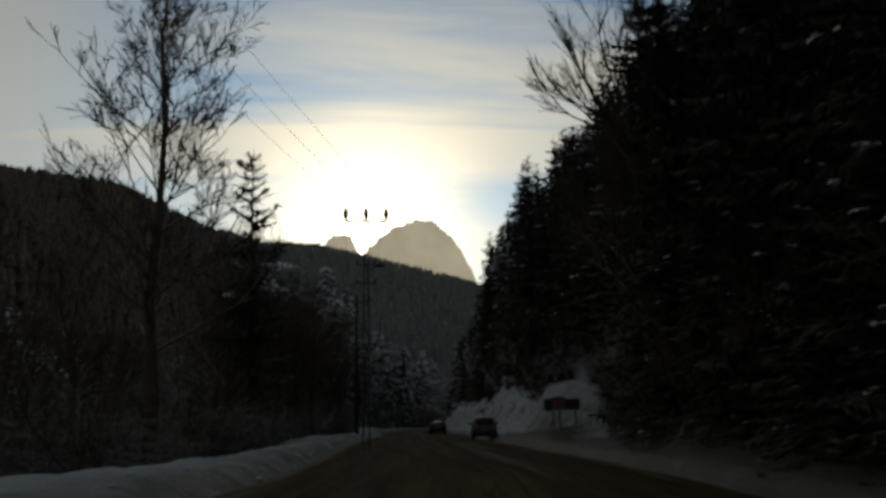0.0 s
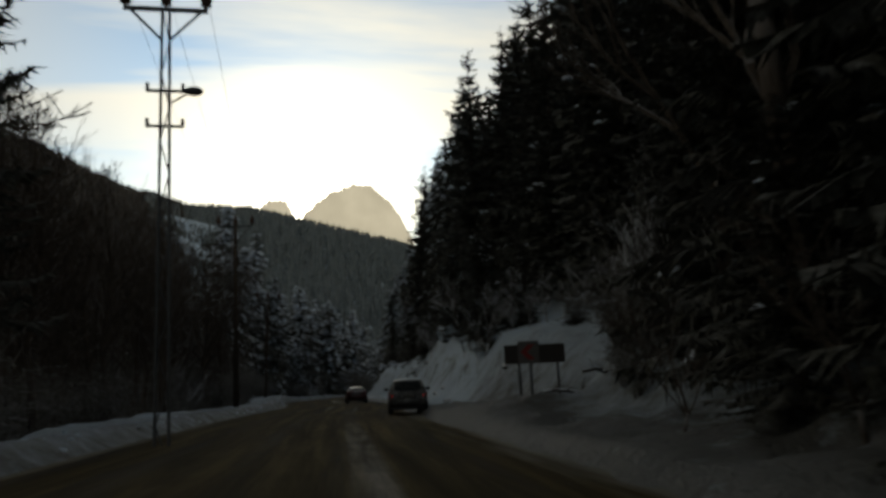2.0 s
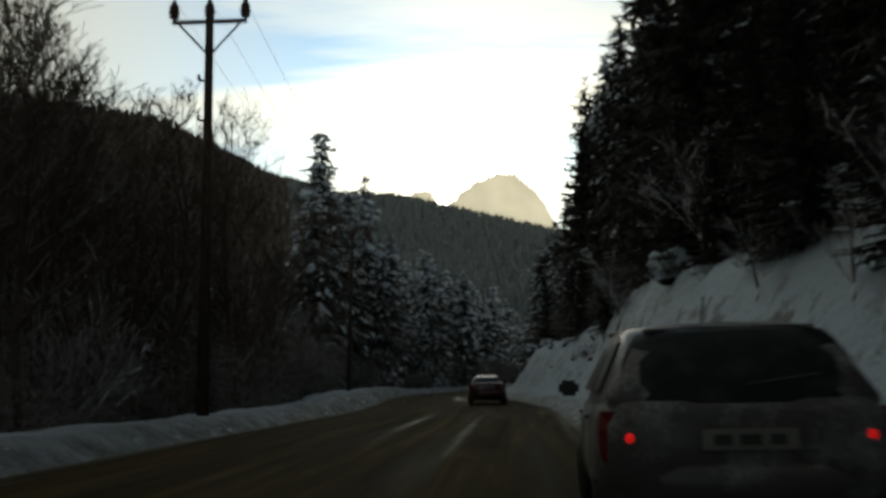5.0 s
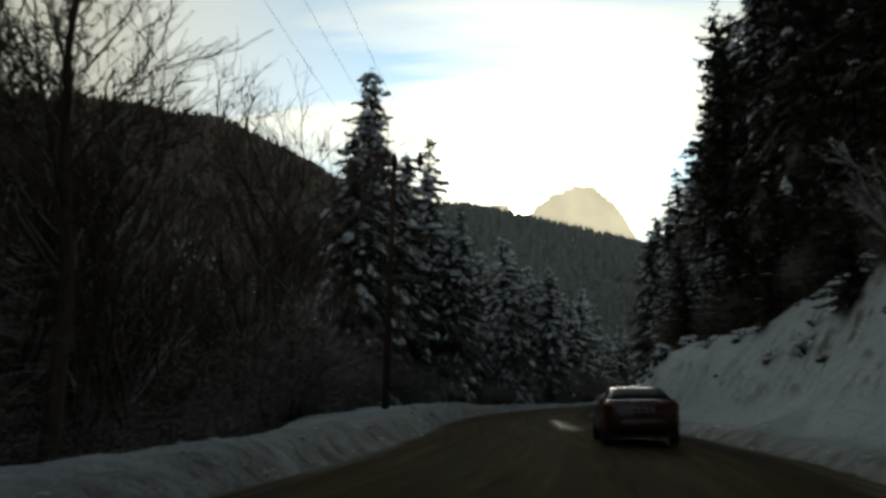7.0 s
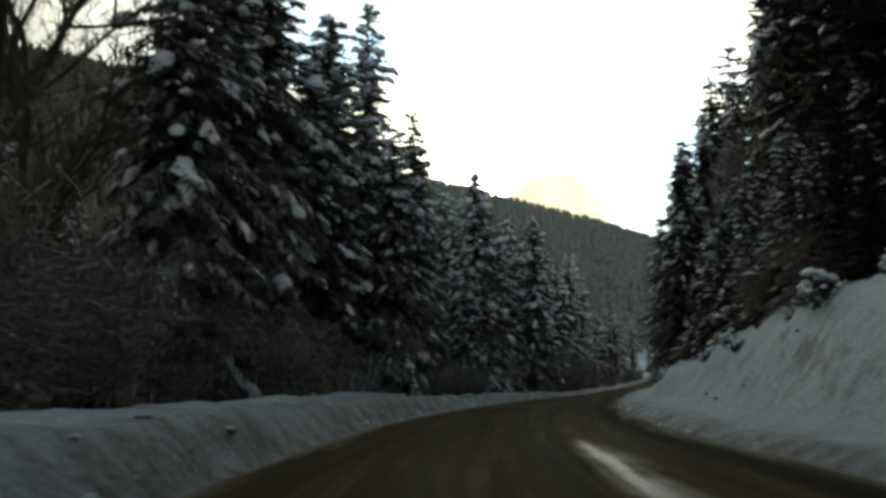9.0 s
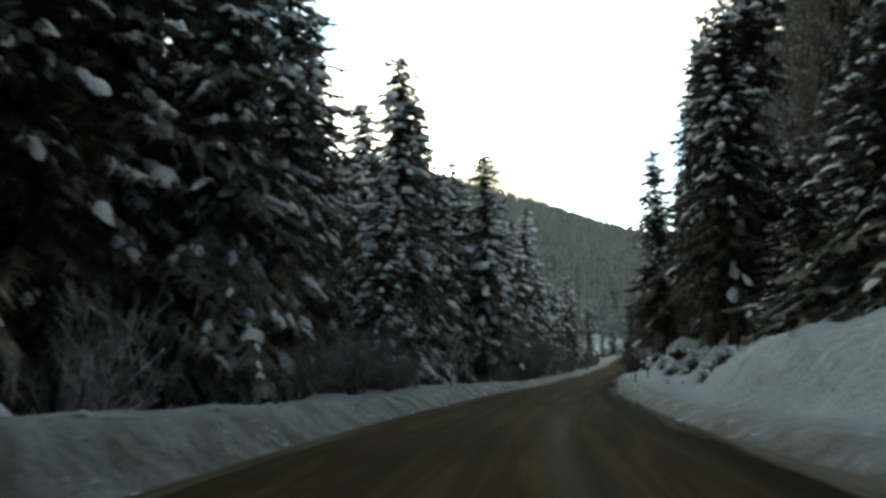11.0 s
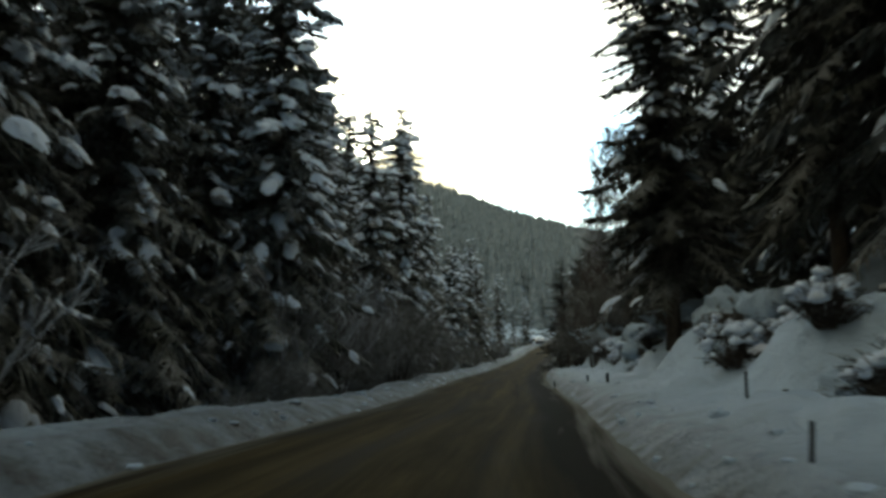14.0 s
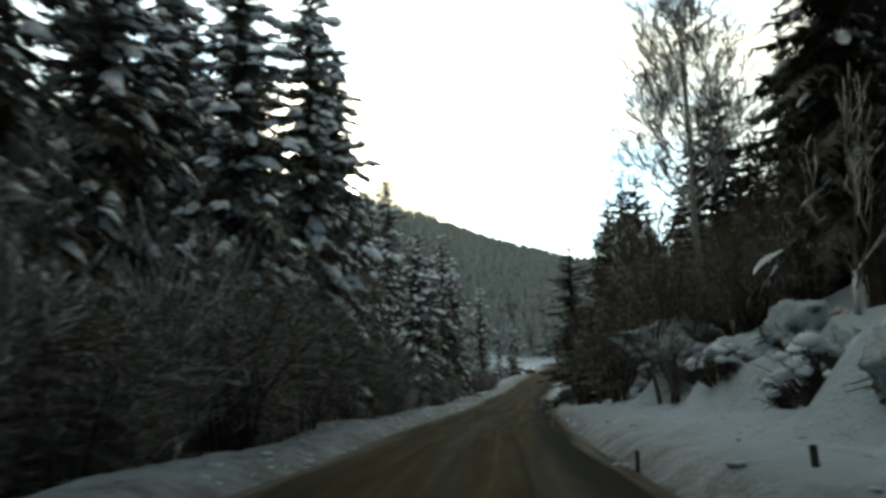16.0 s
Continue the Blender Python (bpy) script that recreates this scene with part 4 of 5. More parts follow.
plant(straight_bare, -8.4, 37.5, 16, 24.0, 20, wide=0.95)
plant(tall_bare, -12.5, 41.0, 14, 12.0, 120)
plant(tall_bare, 11.6, 33.0, 14, 18.5, 200, wide=0.85)
plant(big_bare, 13.4, 39.0, 16, 16.0, 75)
plant(crown_bare, -8.2, 117.0, 20, 23.5, 235, wide=0.85)
plant(tall_bare, -12.0, 124.0, 14, 21.0, 250)
plant(tall_bare, -12.5, 107.0, 14, 14.5, 30)
plant(big_bare, -5.4, 108.0, 16, 11.5, 300)
plant(frost_tree, 25.7, 200.5, 14, 12.6, 10, wide=0.82)
plant(frost_tree, 28.0, 214.0, 14, 8.0, 130)
for x, y, h in ((-10.5, 92, 16), (-11, 98, 16), (-13, 90, 16), (-13.5, 103, 17), (-16, 99, 16), (-9, 84, 13)):
    plant(rnd.choice((big_bare, tall_bare, crown_bare)), x, y, 17, h, rnd.uniform(0, 360), wide=0.9)
for x, y, h in ((21.5, 146, 15), (23.5, 140, 16), (19.6, 150, 13), (26, 133, 15)):
    plant(frost_tree, x, y, 14, h, rnd.uniform(0, 360), wide=0.7)

for i in range(80):
    y = rnd.uniform(74, 124)
    x = left_edge(y) - rnd.uniform(4.5, 20)
    plant(rnd.choice(sapling + dark_sapling + dark_sapling), x, y, 6, rnd.uniform(5.0, 10.0), rnd.uniform(0, 360), wide=1.1)
for i in range(64):
    y = rnd.uniform(124, 250)
    x = left_edge(y) - rnd.uniform(3.4, 10)
    plant(rnd.choice(sapling), x, y, 6, rnd.uniform(2.2, 5.0), rnd.uniform(0, 360), wide=1.25)
for i in range(60):
    y = rnd.uniform(18, 84)
    x = left_edge(y) - rnd.uniform(5, 26)
    plant(rnd.choice(dark_sapling), x, y, 6, rnd.uniform(4.5, 9.5), rnd.uniform(0, 360), wide=1.1)
for i in range(26):
    y = rnd.uniform(8, 38)
    x = right_edge(y) + rnd.uniform(2.0, 6)
    plant(rnd.choice(dark_sapling), x, y, 6, rnd.uniform(2.5, 5.5), rnd.uniform(0, 360), wide=1.2)
for x, y, h in ((14.2, 43.5, 5.5), (15.2, 46.5, 6.5), (16.4, 49.5, 6), (17.6, 52, 6.5), (16.8, 45, 7), (14.8, 40.5, 6), (18.5, 55.5, 5)):
    plant(rnd.choice(sapling), x, y, 6, h, rnd.uniform(0, 360), wide=1.3)
for x, y, h in ((13.6, 46.4, 3.4), (14.2, 48.2, 3.8), (14.9, 50.2, 3.6), (13.2, 44.6, 2.8), (15.3, 47.2, 4.2), (13.1, 42.8, 2.6), (14.4, 45.2, 3.8), (16.0, 49.4, 4.4), (14.0, 43.0, 3.4)):
    plant(rnd.choice(sapling + dark_sapling), x, y, 6, h, rnd.uniform(0, 360), wide=1.5)
willow = straight_tree(45, 12, 3.0, "thin leafless tree with upright shoots", False, 46, 0.9, depth=2, thin=0.009, first=0.3)
for i in range(30):
    y = 50 + 1.3 * i + rnd.uniform(-0.8, 0.8)
    d = rnd.uniform(4.0, 9.5)
    plant(willow, left_edge(y) - d, y, 12, rnd.uniform(10.5, 13.5) + 0.25 * (d - 4), rnd.uniform(0, 360))
for i in range(24):
    y = rnd.uniform(60, 96)
    plant(rnd.choice(sapling), right_edge(y) + rnd.uniform(3.8, 7.5), y, 6, rnd.uniform(2.0, 4.5), rnd.uniform(0, 360), wide=1.3)
for i in range(44):
    y = rnd.uniform(179, 214)
    plant(rnd.choice(sapling), left_edge(y) - rnd.uniform(3.2, 6.5), y, 6, rnd.uniform(3.5, 7.0), rnd.uniform(0, 360), wide=1.15)
for x, y, h in ((23.6, 199, 5), (24.8, 203, 6.5), (26.6, 204, 7), (27.6, 199, 6.5), (25.2, 197.5, 4.5), (26.4, 208, 7.5), (24.2, 207, 6)):
    plant(rnd.choice(dark_sapling), x, y, 6, h, rnd.uniform(0, 360), wide=1.2)
for i in range(16):
    y = rnd.uniform(190, 250)
    x = right_edge(y) + rnd.uniform(5, 14)
    plant(rnd.choice(sapling), x, y, 6, rnd.uniform(3, 6.5), rnd.uniform(0, 360), wide=1.2)



def shrub(seed, h, w, label, stems=16, twigs=46):
    """A many-stemmed leafless shrub: bowed stems, side shoots and a haze of fine frosted twigs."""
    rng = random.Random(seed)
    sv, sf, tv, tf = [], [], [], []
    for i in range(stems):
        a, lean = 6.283 * (i + rng.random()) / stems, rng.uniform(0.05, 1.0) ** 0.7
        d = Vector((math.cos(a), math.sin(a), 0))
        ln = h * rng.uniform(0.7, 1.05)
        line = [d * (0.10 * w * lean) + Vector((0, 0, -0.2))]
        for k in (1, 2, 3, 4):
            t = k / 4
            line.append(d * (0.5 * w * lean * t ** 1.4) + Vector((rng.gauss(0, 0.06 * w), rng.gauss(0, 0.06 * w), ln * (t - 0.33 * lean * t ** 3))))
        tube(sv, sf, line, [0.030, 0.024, 0.017, 0.011, 0.006], 4, False)
        for j in range(twigs):
            s = rng.uniform(0.18, 1.0) * 4
            k = min(3, int(s))
            p = line[k].lerp(line[k + 1], s - k)
            e = Vector((rng.gauss(0, 1), rng.gauss(0, 1), rng.gauss(0.25, 0.6))).normalized() + d * 0.3
            reach = h * rng.uniform(0.07, 0.2)
            mid = p + e * reach * 0.55 + Vector((0, 0, rng.uniform(-0.05, 0.03) * h))
            tip = mid + e * reach * 0.5 + Vector((rng.gauss(0, 0.04) * h, rng.gauss(0, 0.04) * h, -0.02 * h))
            tube(tv, tf, [p, mid, tip], [0.008, 0.006, 0.004], 3, False)
            for q in range(4):
                o = p.lerp(mid, rng.random()) if q < 1 else mid.lerp(tip, rng.random())
                f = (e + Vector((rng.gauss(0, 0.8), rng.gauss(0, 0.8), rng.gauss(0, 0.6)))).normalized() * (reach * rng.uniform(0.3, 0.6))
                side = f.cross(Vector((rng.gauss(0, 1), rng.gauss(0, 1), rng.gauss(0, 1)))).normalized() * 0.009
                b = len(tv)
                tv.extend((o - side, o + side, o + f))
                tf.append((b, b + 1, b + 2))
    ob = tagged(new("shrub"), label, "shrub", "frosted thicket along the road")
    mesh_ob("brush", sv, sf, M_BRUSH, False, ob)
    mesh_ob("crown", tv, tf, M_THICKET, False, ob)
    return ob


SHRUB = "dense leafless shrub with frost on its fine twigs"
shrubs = [shrub(81, 4.0, 3.4, SHRUB), shrub(82, 4.0, 4.0, SHRUB, 18), shrub(83, 4.0, 2.8, SHRUB, 14, 40)]
for y0, y1, d0, d1, count, low, tall in ((72, 124, 3.6, 6.5, 44, 2.2, 4.2), (76, 124, 6.0, 12.0, 46, 4.0, 7.5), (40, 74, 4.2, 9.0, 26, 2.2, 5.0), (84, 128, 11.0, 24.0, 40, 6.0, 10.0),
                                         (122, 176, 3.8, 6.5, 20, 1.0, 2.2), (172, 188, 2.4, 5.2, 14, 1.2, 2.2), (187, 216, 2.2, 5.2, 36, 2.6, 5.2), (214, 290, 2.6, 6.0, 34, 2.0, 4.5)):
    for i in range(count):
        y = y0 + (y1 - y0) * (i + rnd.random()) / count
        d = rnd.uniform(d0, d1)
        plant(rnd.choice(shrubs), left_edge(y) - d, y, 4.0, rnd.uniform(low, tall), rnd.uniform(0, 360), 0.1, rnd.uniform(0.9, 1.3))

bushes = [bush(71, 2.0, 1.3, "low bush with patches of snow on its twigs", 0.6, 0.13), bush(72, 1.5, 1.0, "low bush with patches of snow on its twigs", 0.6, 0.12)]
mound = [snow_mound(74 + k, w, h, "low bush buried under a thick slab of snow") for k, (w, h) in enumerate(((2.4, 1.2), (1.9, 1.0), (3.0, 1.35), (1.5, 1.1)))]
for x, y, w in ((20.2, 65.0, 1.3), (13.8, 80, 0.8)):
    plant(rnd.choice(mound), x, y, 1.0, w, rnd.uniform(0, 360), 0.05)
for y, d, h in ((139.5, 2.8, 1.8), (141, 2.0, 1.6), (142.6, 2.4, 2.4), (144, 1.7, 1.5), (145.6, 2.6, 2.2), (147.4, 2.2, 1.7)):
    plant(rnd.choice(shrubs), left_edge(y) - d, y, 4.0, h, rnd.uniform(0, 360), 0.1, 1.3)
for i in range(26):
    y = 92 + 1.35 * i + rnd.uniform(-0.5, 0.5)
    plant(rnd.choice(shrubs), right_edge(y) + rnd.uniform(4.4, 6.6), y, 4.0, rnd.uniform(1.3, 3.0), rnd.uniform(0, 360), 0.15, 1.2)
for x, y, h in ((23.2, 197, 2.6), (24.6, 199, 4.0), (25.6, 203, 4.6), (27, 199.5, 4.2), (24.4, 205, 4.4), (26.2, 208, 5.5), (28.2, 203, 5.0), (25.4, 213, 4.0), (29.4, 200.5, 4.5), (27.8, 211, 6)):
    plant(rnd.choice(shrubs), x, y, 4.0, h, rnd.uniform(0, 360), 0.15, 1.0)
for x, y, h in ((16.0, 58.0, 1.0), (17.3, 57.4, 0.8)):
    plant(bushes[1], x, y, 1.0, h, rnd.uniform(0, 360), 0.2)
for x, y, h in ((13.2, 45.4, 2.6), (14.0, 46.6, 3.2), (13.6, 43.8, 2.4), (12.9, 44.2, 1.6), (14.9, 45.0, 3.4), (12.6, 42.6, 1.8), (15.6, 56.6, 2.2), (17.8, 59.4, 2.8), (19.0, 62.0, 2.4)):
    plant(rnd.choice(shrubs), x, y, 4.0, h, rnd.uniform(0, 360), 0.15, 1.1)
for i in range(36):
    y = 98 + 3.0 * i + rnd.uniform(-0.8, 0.8)
    d = 2.2 + right_shelf(y) * 0.6 + rnd.uniform(0, 2.4)
    plant(rnd.choice(mound if y > 152 and rnd.random() < 0.7 else bushes), right_edge(y) + d, y, 1.0, rnd.uniform(0.6, 1.05) * (1.0 if y > 166 else 0.7), rnd.uniform(0, 360), 0.32)
for i in range(17):
    y = 146 + 3.7 * i + rnd.uniform(-1, 1)
    plant(rnd.choice(bushes), right_edge(y) + 3.0 + rnd.uniform(0, 0.7), y, 1.0, rnd.uniform(0.55, 0.85), rnd.uniform(0, 360), 0.1)
for i in range(22):
    y = rnd.uniform(118, 240)
    plant(rnd.choice(bushes), left_edge(y) - rnd.uniform(4.2, 6.5), y, 1.0, rnd.uniform(0.7, 1.3), rnd.uniform(0, 360), 0.05)

thick = random.Random(91)
for i in range(46):
    y = 15 + 0.75 * i + thick.uniform(-0.6, 0.6)
    plant(thick.choice(shrubs), left_edge(y) - thick.uniform(4.4, 13.0), y, 4.0, thick.uniform(2.0, 4.6), thick.uniform(0, 360), 0.15, thick.uniform(1.0, 1.4))


# dark stones that break through the snow of the cut bank
def rock(seed):
    rng = random.Random(seed)
    bm = bmesh.new()
    bmesh.ops.create_icosphere(bm, subdivisions=3, radius=1.0)
    for v in bm.verts:
        d = noise.noise(v.co * 1.3 + Vector((seed, 0, 0))) * 0.45 + noise.noise(v.co * 3.1 + Vector((0, seed, 0))) * 0.15
        v.co *= 1 + d
        v.co.z *= 0.7
    ob = part("rock", bm, M_ROCK, None, "dark stone half covered with snow on the bank")
    return tagged(ob, category="rock", group="stones on the bank")


rocks = [rock(1), rock(2), rock(3)]
for i in range(40):
    y = rnd.uniform(50, 192)
    x = right_edge(y) + rnd.uniform(2.2, 6.0)
    k = rnd.uniform(0.08, 0.22)
    ob = copy_thing(rnd.choice(rocks), pose(x, y, height(x, y) - 0.03, rnd.uniform(-20, 20), 0, rnd.uniform(0, 360)))
    ob.scale = (k * 1.2, k, k)


# lumps of ploughed snow along the foot of the banks
def snow_clods():
    rng = random.Random(9)
    verts, faces = [], []
    for i in range(900):
        y = rng.uniform(14, 235)
        if rng.random() < 0.5:
            x = left_edge(y) - abs(rng.gauss(0.7, 0.6)) + 0.15
        else:
            x = right_edge(y) + abs(rng.gauss(1.0, 1.1)) - 0.15
            if y < 64:
                continue
        z, r = height(x, y), 0.03 + 0.09 * rng.random() ** 2.5
        b, n = len(verts), 6
        for zz, rr in ((-0.5, 1.0), (0.05, 1.05), (0.36, 0.66)):
            for k in range(n):
                a = 6.283 * k / n + i
                q = r * rr * rng.uniform(0.75, 1.25)
                verts.append((x + math.cos(a) * q, y + math.sin(a) * q * 1.2, z + zz * r * rng.uniform(0.8, 1.2)))
        for lev in (0, 1):
            for k in range(n):
                faces.append((b + lev * n + k, b + lev * n + (k + 1) % n, b + lev * n + n + (k + 1) % n, b + lev * n + n + k))
        faces.append(tuple(b + 2 * n + k for k in range(n)))
    ob = mesh_ob("snow_clods", verts, faces, M_GROUND, True)
    tagged(ob, "small lumps of ploughed snow along the road", "snow", kind="stuff")


snow_clods()


# ---------------------------------------------------------------- far woods and distance
def far_woods(seed, count, span, side_share, material, label, size):
    rng = random.Random(seed)
    verts, faces = [], []

    def tree(x, y, z, h, r):
        b = len(verts)
        a0 = rng.uniform(0, 6.28)
        for lev, (zz, rr) in enumerate(((0.05, 1.0), (0.38, 0.35), (0.34, 0.72), (0.68, 0.2), (0.64, 0.45))):
            for k in range(6):
                a = a0 + lev + 6.283 * k / 6
                q = r * rr * rng.uniform(0.75, 1.2)
                verts.append((x + math.cos(a) * q, y + math.sin(a) * q, z + h * zz * rng.uniform(0.95, 1.05)))
        verts.append((x, y, z + h))
        for lo, hi in ((0, 6), (12, 18)):
            for k in range(6):
                faces.append((b + lo + k, b + lo + (k + 1) % 6, b + hi + (k + 1) % 6, b + hi + k))
        for k in range(6):
            faces.append((b + 24 + k, b + 24 + (k + 1) % 6, b + 30))

    n = 0
    while n < count:
        az = rng.uniform(*span) if rng.random() > side_share else rng.uniform(30, 75)
        d = crest_d(az)
        t = rng.uniform(0.10, 1.05) ** 0.75
        r = d * t
        x, y = 5 - math.sin(radians(az)) * r, 80 + math.cos(radians(az)) * r
        if r < 60 or y < 420 and left_edge(y) - x < 28 and x - right_edge(y) < 36:
            continue
        if y < 300 and x > right_edge(y) - 5:
            continue
        h = rng.uniform(*size)
        tree(x, y, height(x, y) - 0.5, h, h * rng.uniform(0.16, 0.24))
        n += 1
    ob = mesh_ob("far_woods", verts, faces, material, False)
    tagged(ob, label, "forest", kind="stuff")


far_woods(5, 13000, (-30, 12), 0.0, M_NEEDLE_FAR, "frosted conifer forest on the far valley sides, with haze painted into its colour", (8, 15))
far_woods(6, 9000, (9, 32), 0.3, M_WOODS, "dark brown woods on the near hillside", (8, 14))


def far_peak():
    """The pale double summit far beyond the ridge, its haze put in as a glow."""
    verts, faces, n = [], [], 260
    for i in range(n + 1):
        az = 12 - 26 * i / n
        rough = 0.30 * noise.noise(Vector((az * 1.1, 2, 0))) + 0.18 * noise.noise(Vector((az * 3.1, 5, 0))) + 0.13 * noise.noise(Vector((az * 9.0, 9, 0)))
        main = 13.75 - 0.16 * max(0.0, az + 3.4) ** 1.9 - 0.22 * max(0.0, -3.4 - az) ** 2.2
        small = 12.9 - 0.75 * abs(az - 2.2) ** 2.2
        el = max(main, small, 6.0) + rough
        d = 3000.0
        for e, dd in ((2.0, d - 300), (el * 0.7, d - 120), (el, d)):
            verts.append((5 - math.sin(radians(az)) * dd, math.cos(radians(az)) * dd, dd * math.tan(radians(e))))
    for i in range(n):
        for j in range(2):
            a = 3 * i + j
            faces.append((a, a + 1, a + 4, a + 3))
    m = Nodes("haze_glow_mountain", 1.0, 0, 0.0)
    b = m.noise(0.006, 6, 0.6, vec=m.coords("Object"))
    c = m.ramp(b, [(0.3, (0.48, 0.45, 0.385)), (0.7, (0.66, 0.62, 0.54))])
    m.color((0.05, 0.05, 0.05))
    # haze brightness is painted as the summit's own emission over a dark base
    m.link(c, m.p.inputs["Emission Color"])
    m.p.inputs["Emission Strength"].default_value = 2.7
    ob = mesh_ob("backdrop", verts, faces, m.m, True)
    tagged(ob, "pale mountain summit far beyond the ridge, its haze painted as a glow", "mountain", kind="structure")


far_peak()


# ---------------------------------------------------------------- poles and wires
def strut(bm, a, b, r, sides=6):
    a, b = Vector(a), Vector(b)
    m = bmesh.ops.create_cone(bm, cap_ends=True, segments=sides, radius1=r, radius2=r, depth=(b - a).length)
    rot = (b - a).to_track_quat("Z", "Y").to_matrix().to_4x4()
    bmesh.ops.transform(bm, matrix=Matrix.Translation((a + b) / 2) @ rot, verts=m["verts"])


def insulator(parent, x, z):
    bm = bmesh.new()
    for dz, r in ((0.0, 0.05), (0.12, 0.15), (0.26, 0.17), (0.40, 0.15), (0.52, 0.09)):
        c = bmesh.ops.create_cone(bm, cap_ends=True, segments=12, radius1=r, radius2=r * 0.65, depth=0.13)
        bmesh.ops.translate(bm, vec=(x, 0, z + dz), verts=c["verts"])
    part("insulator", bm, M_CERAMIC, parent, "brown ceramic insulator", True)


def crossarm(parent, z, half, drop):
    bm = bmesh.new()
    box(bm, 0, 0, z, 2 * half + 0.1, 0.10, 0.11, 0.01)
    part("crossarm", bm, M_STEEL, parent)
    for s in (-1, 1):
        bm = bmesh.new()
        strut(bm, (s * half * 0.86, 0, z - 0.05), (s * 0.10, 0, z - drop), 0.035)
        part("brace", bm, M_STEEL, parent)
    for x in (-half, 0, half):
        insulator(parent, x, z + 0.10)


def lattice_pole(x, y, top, rz):
    ob = tagged(new("power_pole"), "steel lattice power pole with three insulators and a lamp", "power pole", "power line")
    base = height(x, y)
    ob.matrix_world = pose(x, y, base - 0.3, 0, 0, rz)
    h = top - base + 0.3
    for s in (-1, 1):
        bm = bmesh.new()
        strut(bm, (s * 0.17, 0, 0), (s * 0.09, 0, h), 0.038)
        part("leg", bm, M_STEEL, ob)
    n = 13
    for i in range(n):
        z0, z1 = h * i / n, h * (i + 1) / n
        bm = bmesh.new()
        s = 1 if i % 2 else -1
        strut(bm, (-s * (0.17 - 0.08 * i / n), 0, z0), (s * (0.17 - 0.08 * (i + 1) / n), 0, z1), 0.018)
        part("lacing", bm, M_STEEL, ob)
    crossarm(ob, h, 1.02, 0.85)
    for z in (h - 2.25, h - 3.2):
        bm = bmesh.new()
        box(bm, 0, 0, z, 0.95, 0.07, 0.07, 0.01)
        for x_ in (-0.44, 0.44):
            strut(bm, (x_, 0, z), (x_, 0, z + 0.2), 0.05)
        part("lower_arm", bm, M_STEEL, ob)
    bm = bmesh.new()
    strut(bm, (0.1, 0, h - 2.6), (0.55, -0.1, h - 2.35), 0.03)
    part("lamp_bracket", bm, M_STEEL, ob)
    bm = bmesh.new()
    c = bmesh.ops.create_uvsphere(bm, u_segments=12, v_segments=8, radius=0.2)
    bmesh.ops.scale(bm, vec=(1.25, 0.75, 0.6), verts=c["verts"])
    bmesh.ops.translate(bm, vec=(0.72, -0.12, h - 2.28), verts=c["verts"])
    part("lamp_head", bm, M_STEEL, ob, "unlit grey street lamp head", True)
    return h - 0.3 + base


def round_pole(x, y, top, rz, r, mat, label, arm=True, lean=0.0):
    ob = tagged(new("power_pole"), label, "power pole", "power line")
    base = height(x, y)
    ob.matrix_world = pose(x, y, base - 0.3, 0, lean, rz)
    h = top - base + 0.3
    v, f = [], []
    tube(v, f, [Vector((0, 0, 0)), Vector((0, 0, h * 0.5)), Vector((0, 0, h + 0.15))], [r, r * 0.85, r * 0.68], 14)
    mesh_ob("shaft", v, f, mat, True, ob)
    if arm:
        crossarm(ob, h, 1.05, 0.95)
        for z in (h - 1.8, h - 3.0):
            bm = bmesh.new()
            box(bm, -0.17, 0, z, 0.24, 0.05, 0.05)
            c = bmesh.ops.create_cone(bm, cap_ends=True, segments=10, radius1=0.06, radius2=0.04, depth=0.16)
            bmesh.ops.translate(bm, vec=(-0.28, 0, z + 0.1), verts=c["verts"])
            part("step_iron", bm, M_STEEL, ob)


P_ONE, P_TWO, P_THREE = (0.5, 43.0, 11.3), (-0.5, 75.3, 11.8), (-0.2, 103.4, 10.1)
lattice_pole(*P_ONE, 3)
round_pole(*P_TWO, 0, 0.17, M_POLEWOOD, "dark round power pole with a steel crossarm and three insulators")
round_pole(*P_THREE, -6, 0.135, M_POLEWOOD, "dark wooden power pole standing in the snowbank", lean=2.0)


def wire(a, b, sag):
    cu = bpy.data.curves.new("wire", "CURVE")
    cu.dimensions, cu.bevel_depth, cu.bevel_resolution = "3D", 0.006, 1
    sp = cu.splines.new("POLY")
    n = 14
    sp.points.add(n)
    for i in range(n + 1):
        t = i / n
        p = Vector(a).lerp(Vector(b), t)
        sp.points[i].co = (p.x, p.y, p.z - sag * 4 * t * (1 - t), 1)
    cu.materials.append(M_WIRE)
    return tagged(new("wire", cu), "thin black overhead power wire", "wire", "power line")


for k in (-1.02, 0, 1.02):
    wire((P_ONE[0] + k, P_ONE[1], P_ONE[2] + 0.68), (P_TWO[0] + k, P_TWO[1], P_TWO[2] + 0.68), 0.35)
    wire((P_TWO[0] + k, P_TWO[1], P_TWO[2] + 0.68), (P_THREE[0] + k + 0.35, P_THREE[1], P_THREE[2] + 0.68), 0.3)
    wire((P_ONE[0] + k - 12.0, -12.0, P_ONE[2] + 0.6), (P_ONE[0] + k, P_ONE[1], P_ONE[2] + 0.68), 0.4)


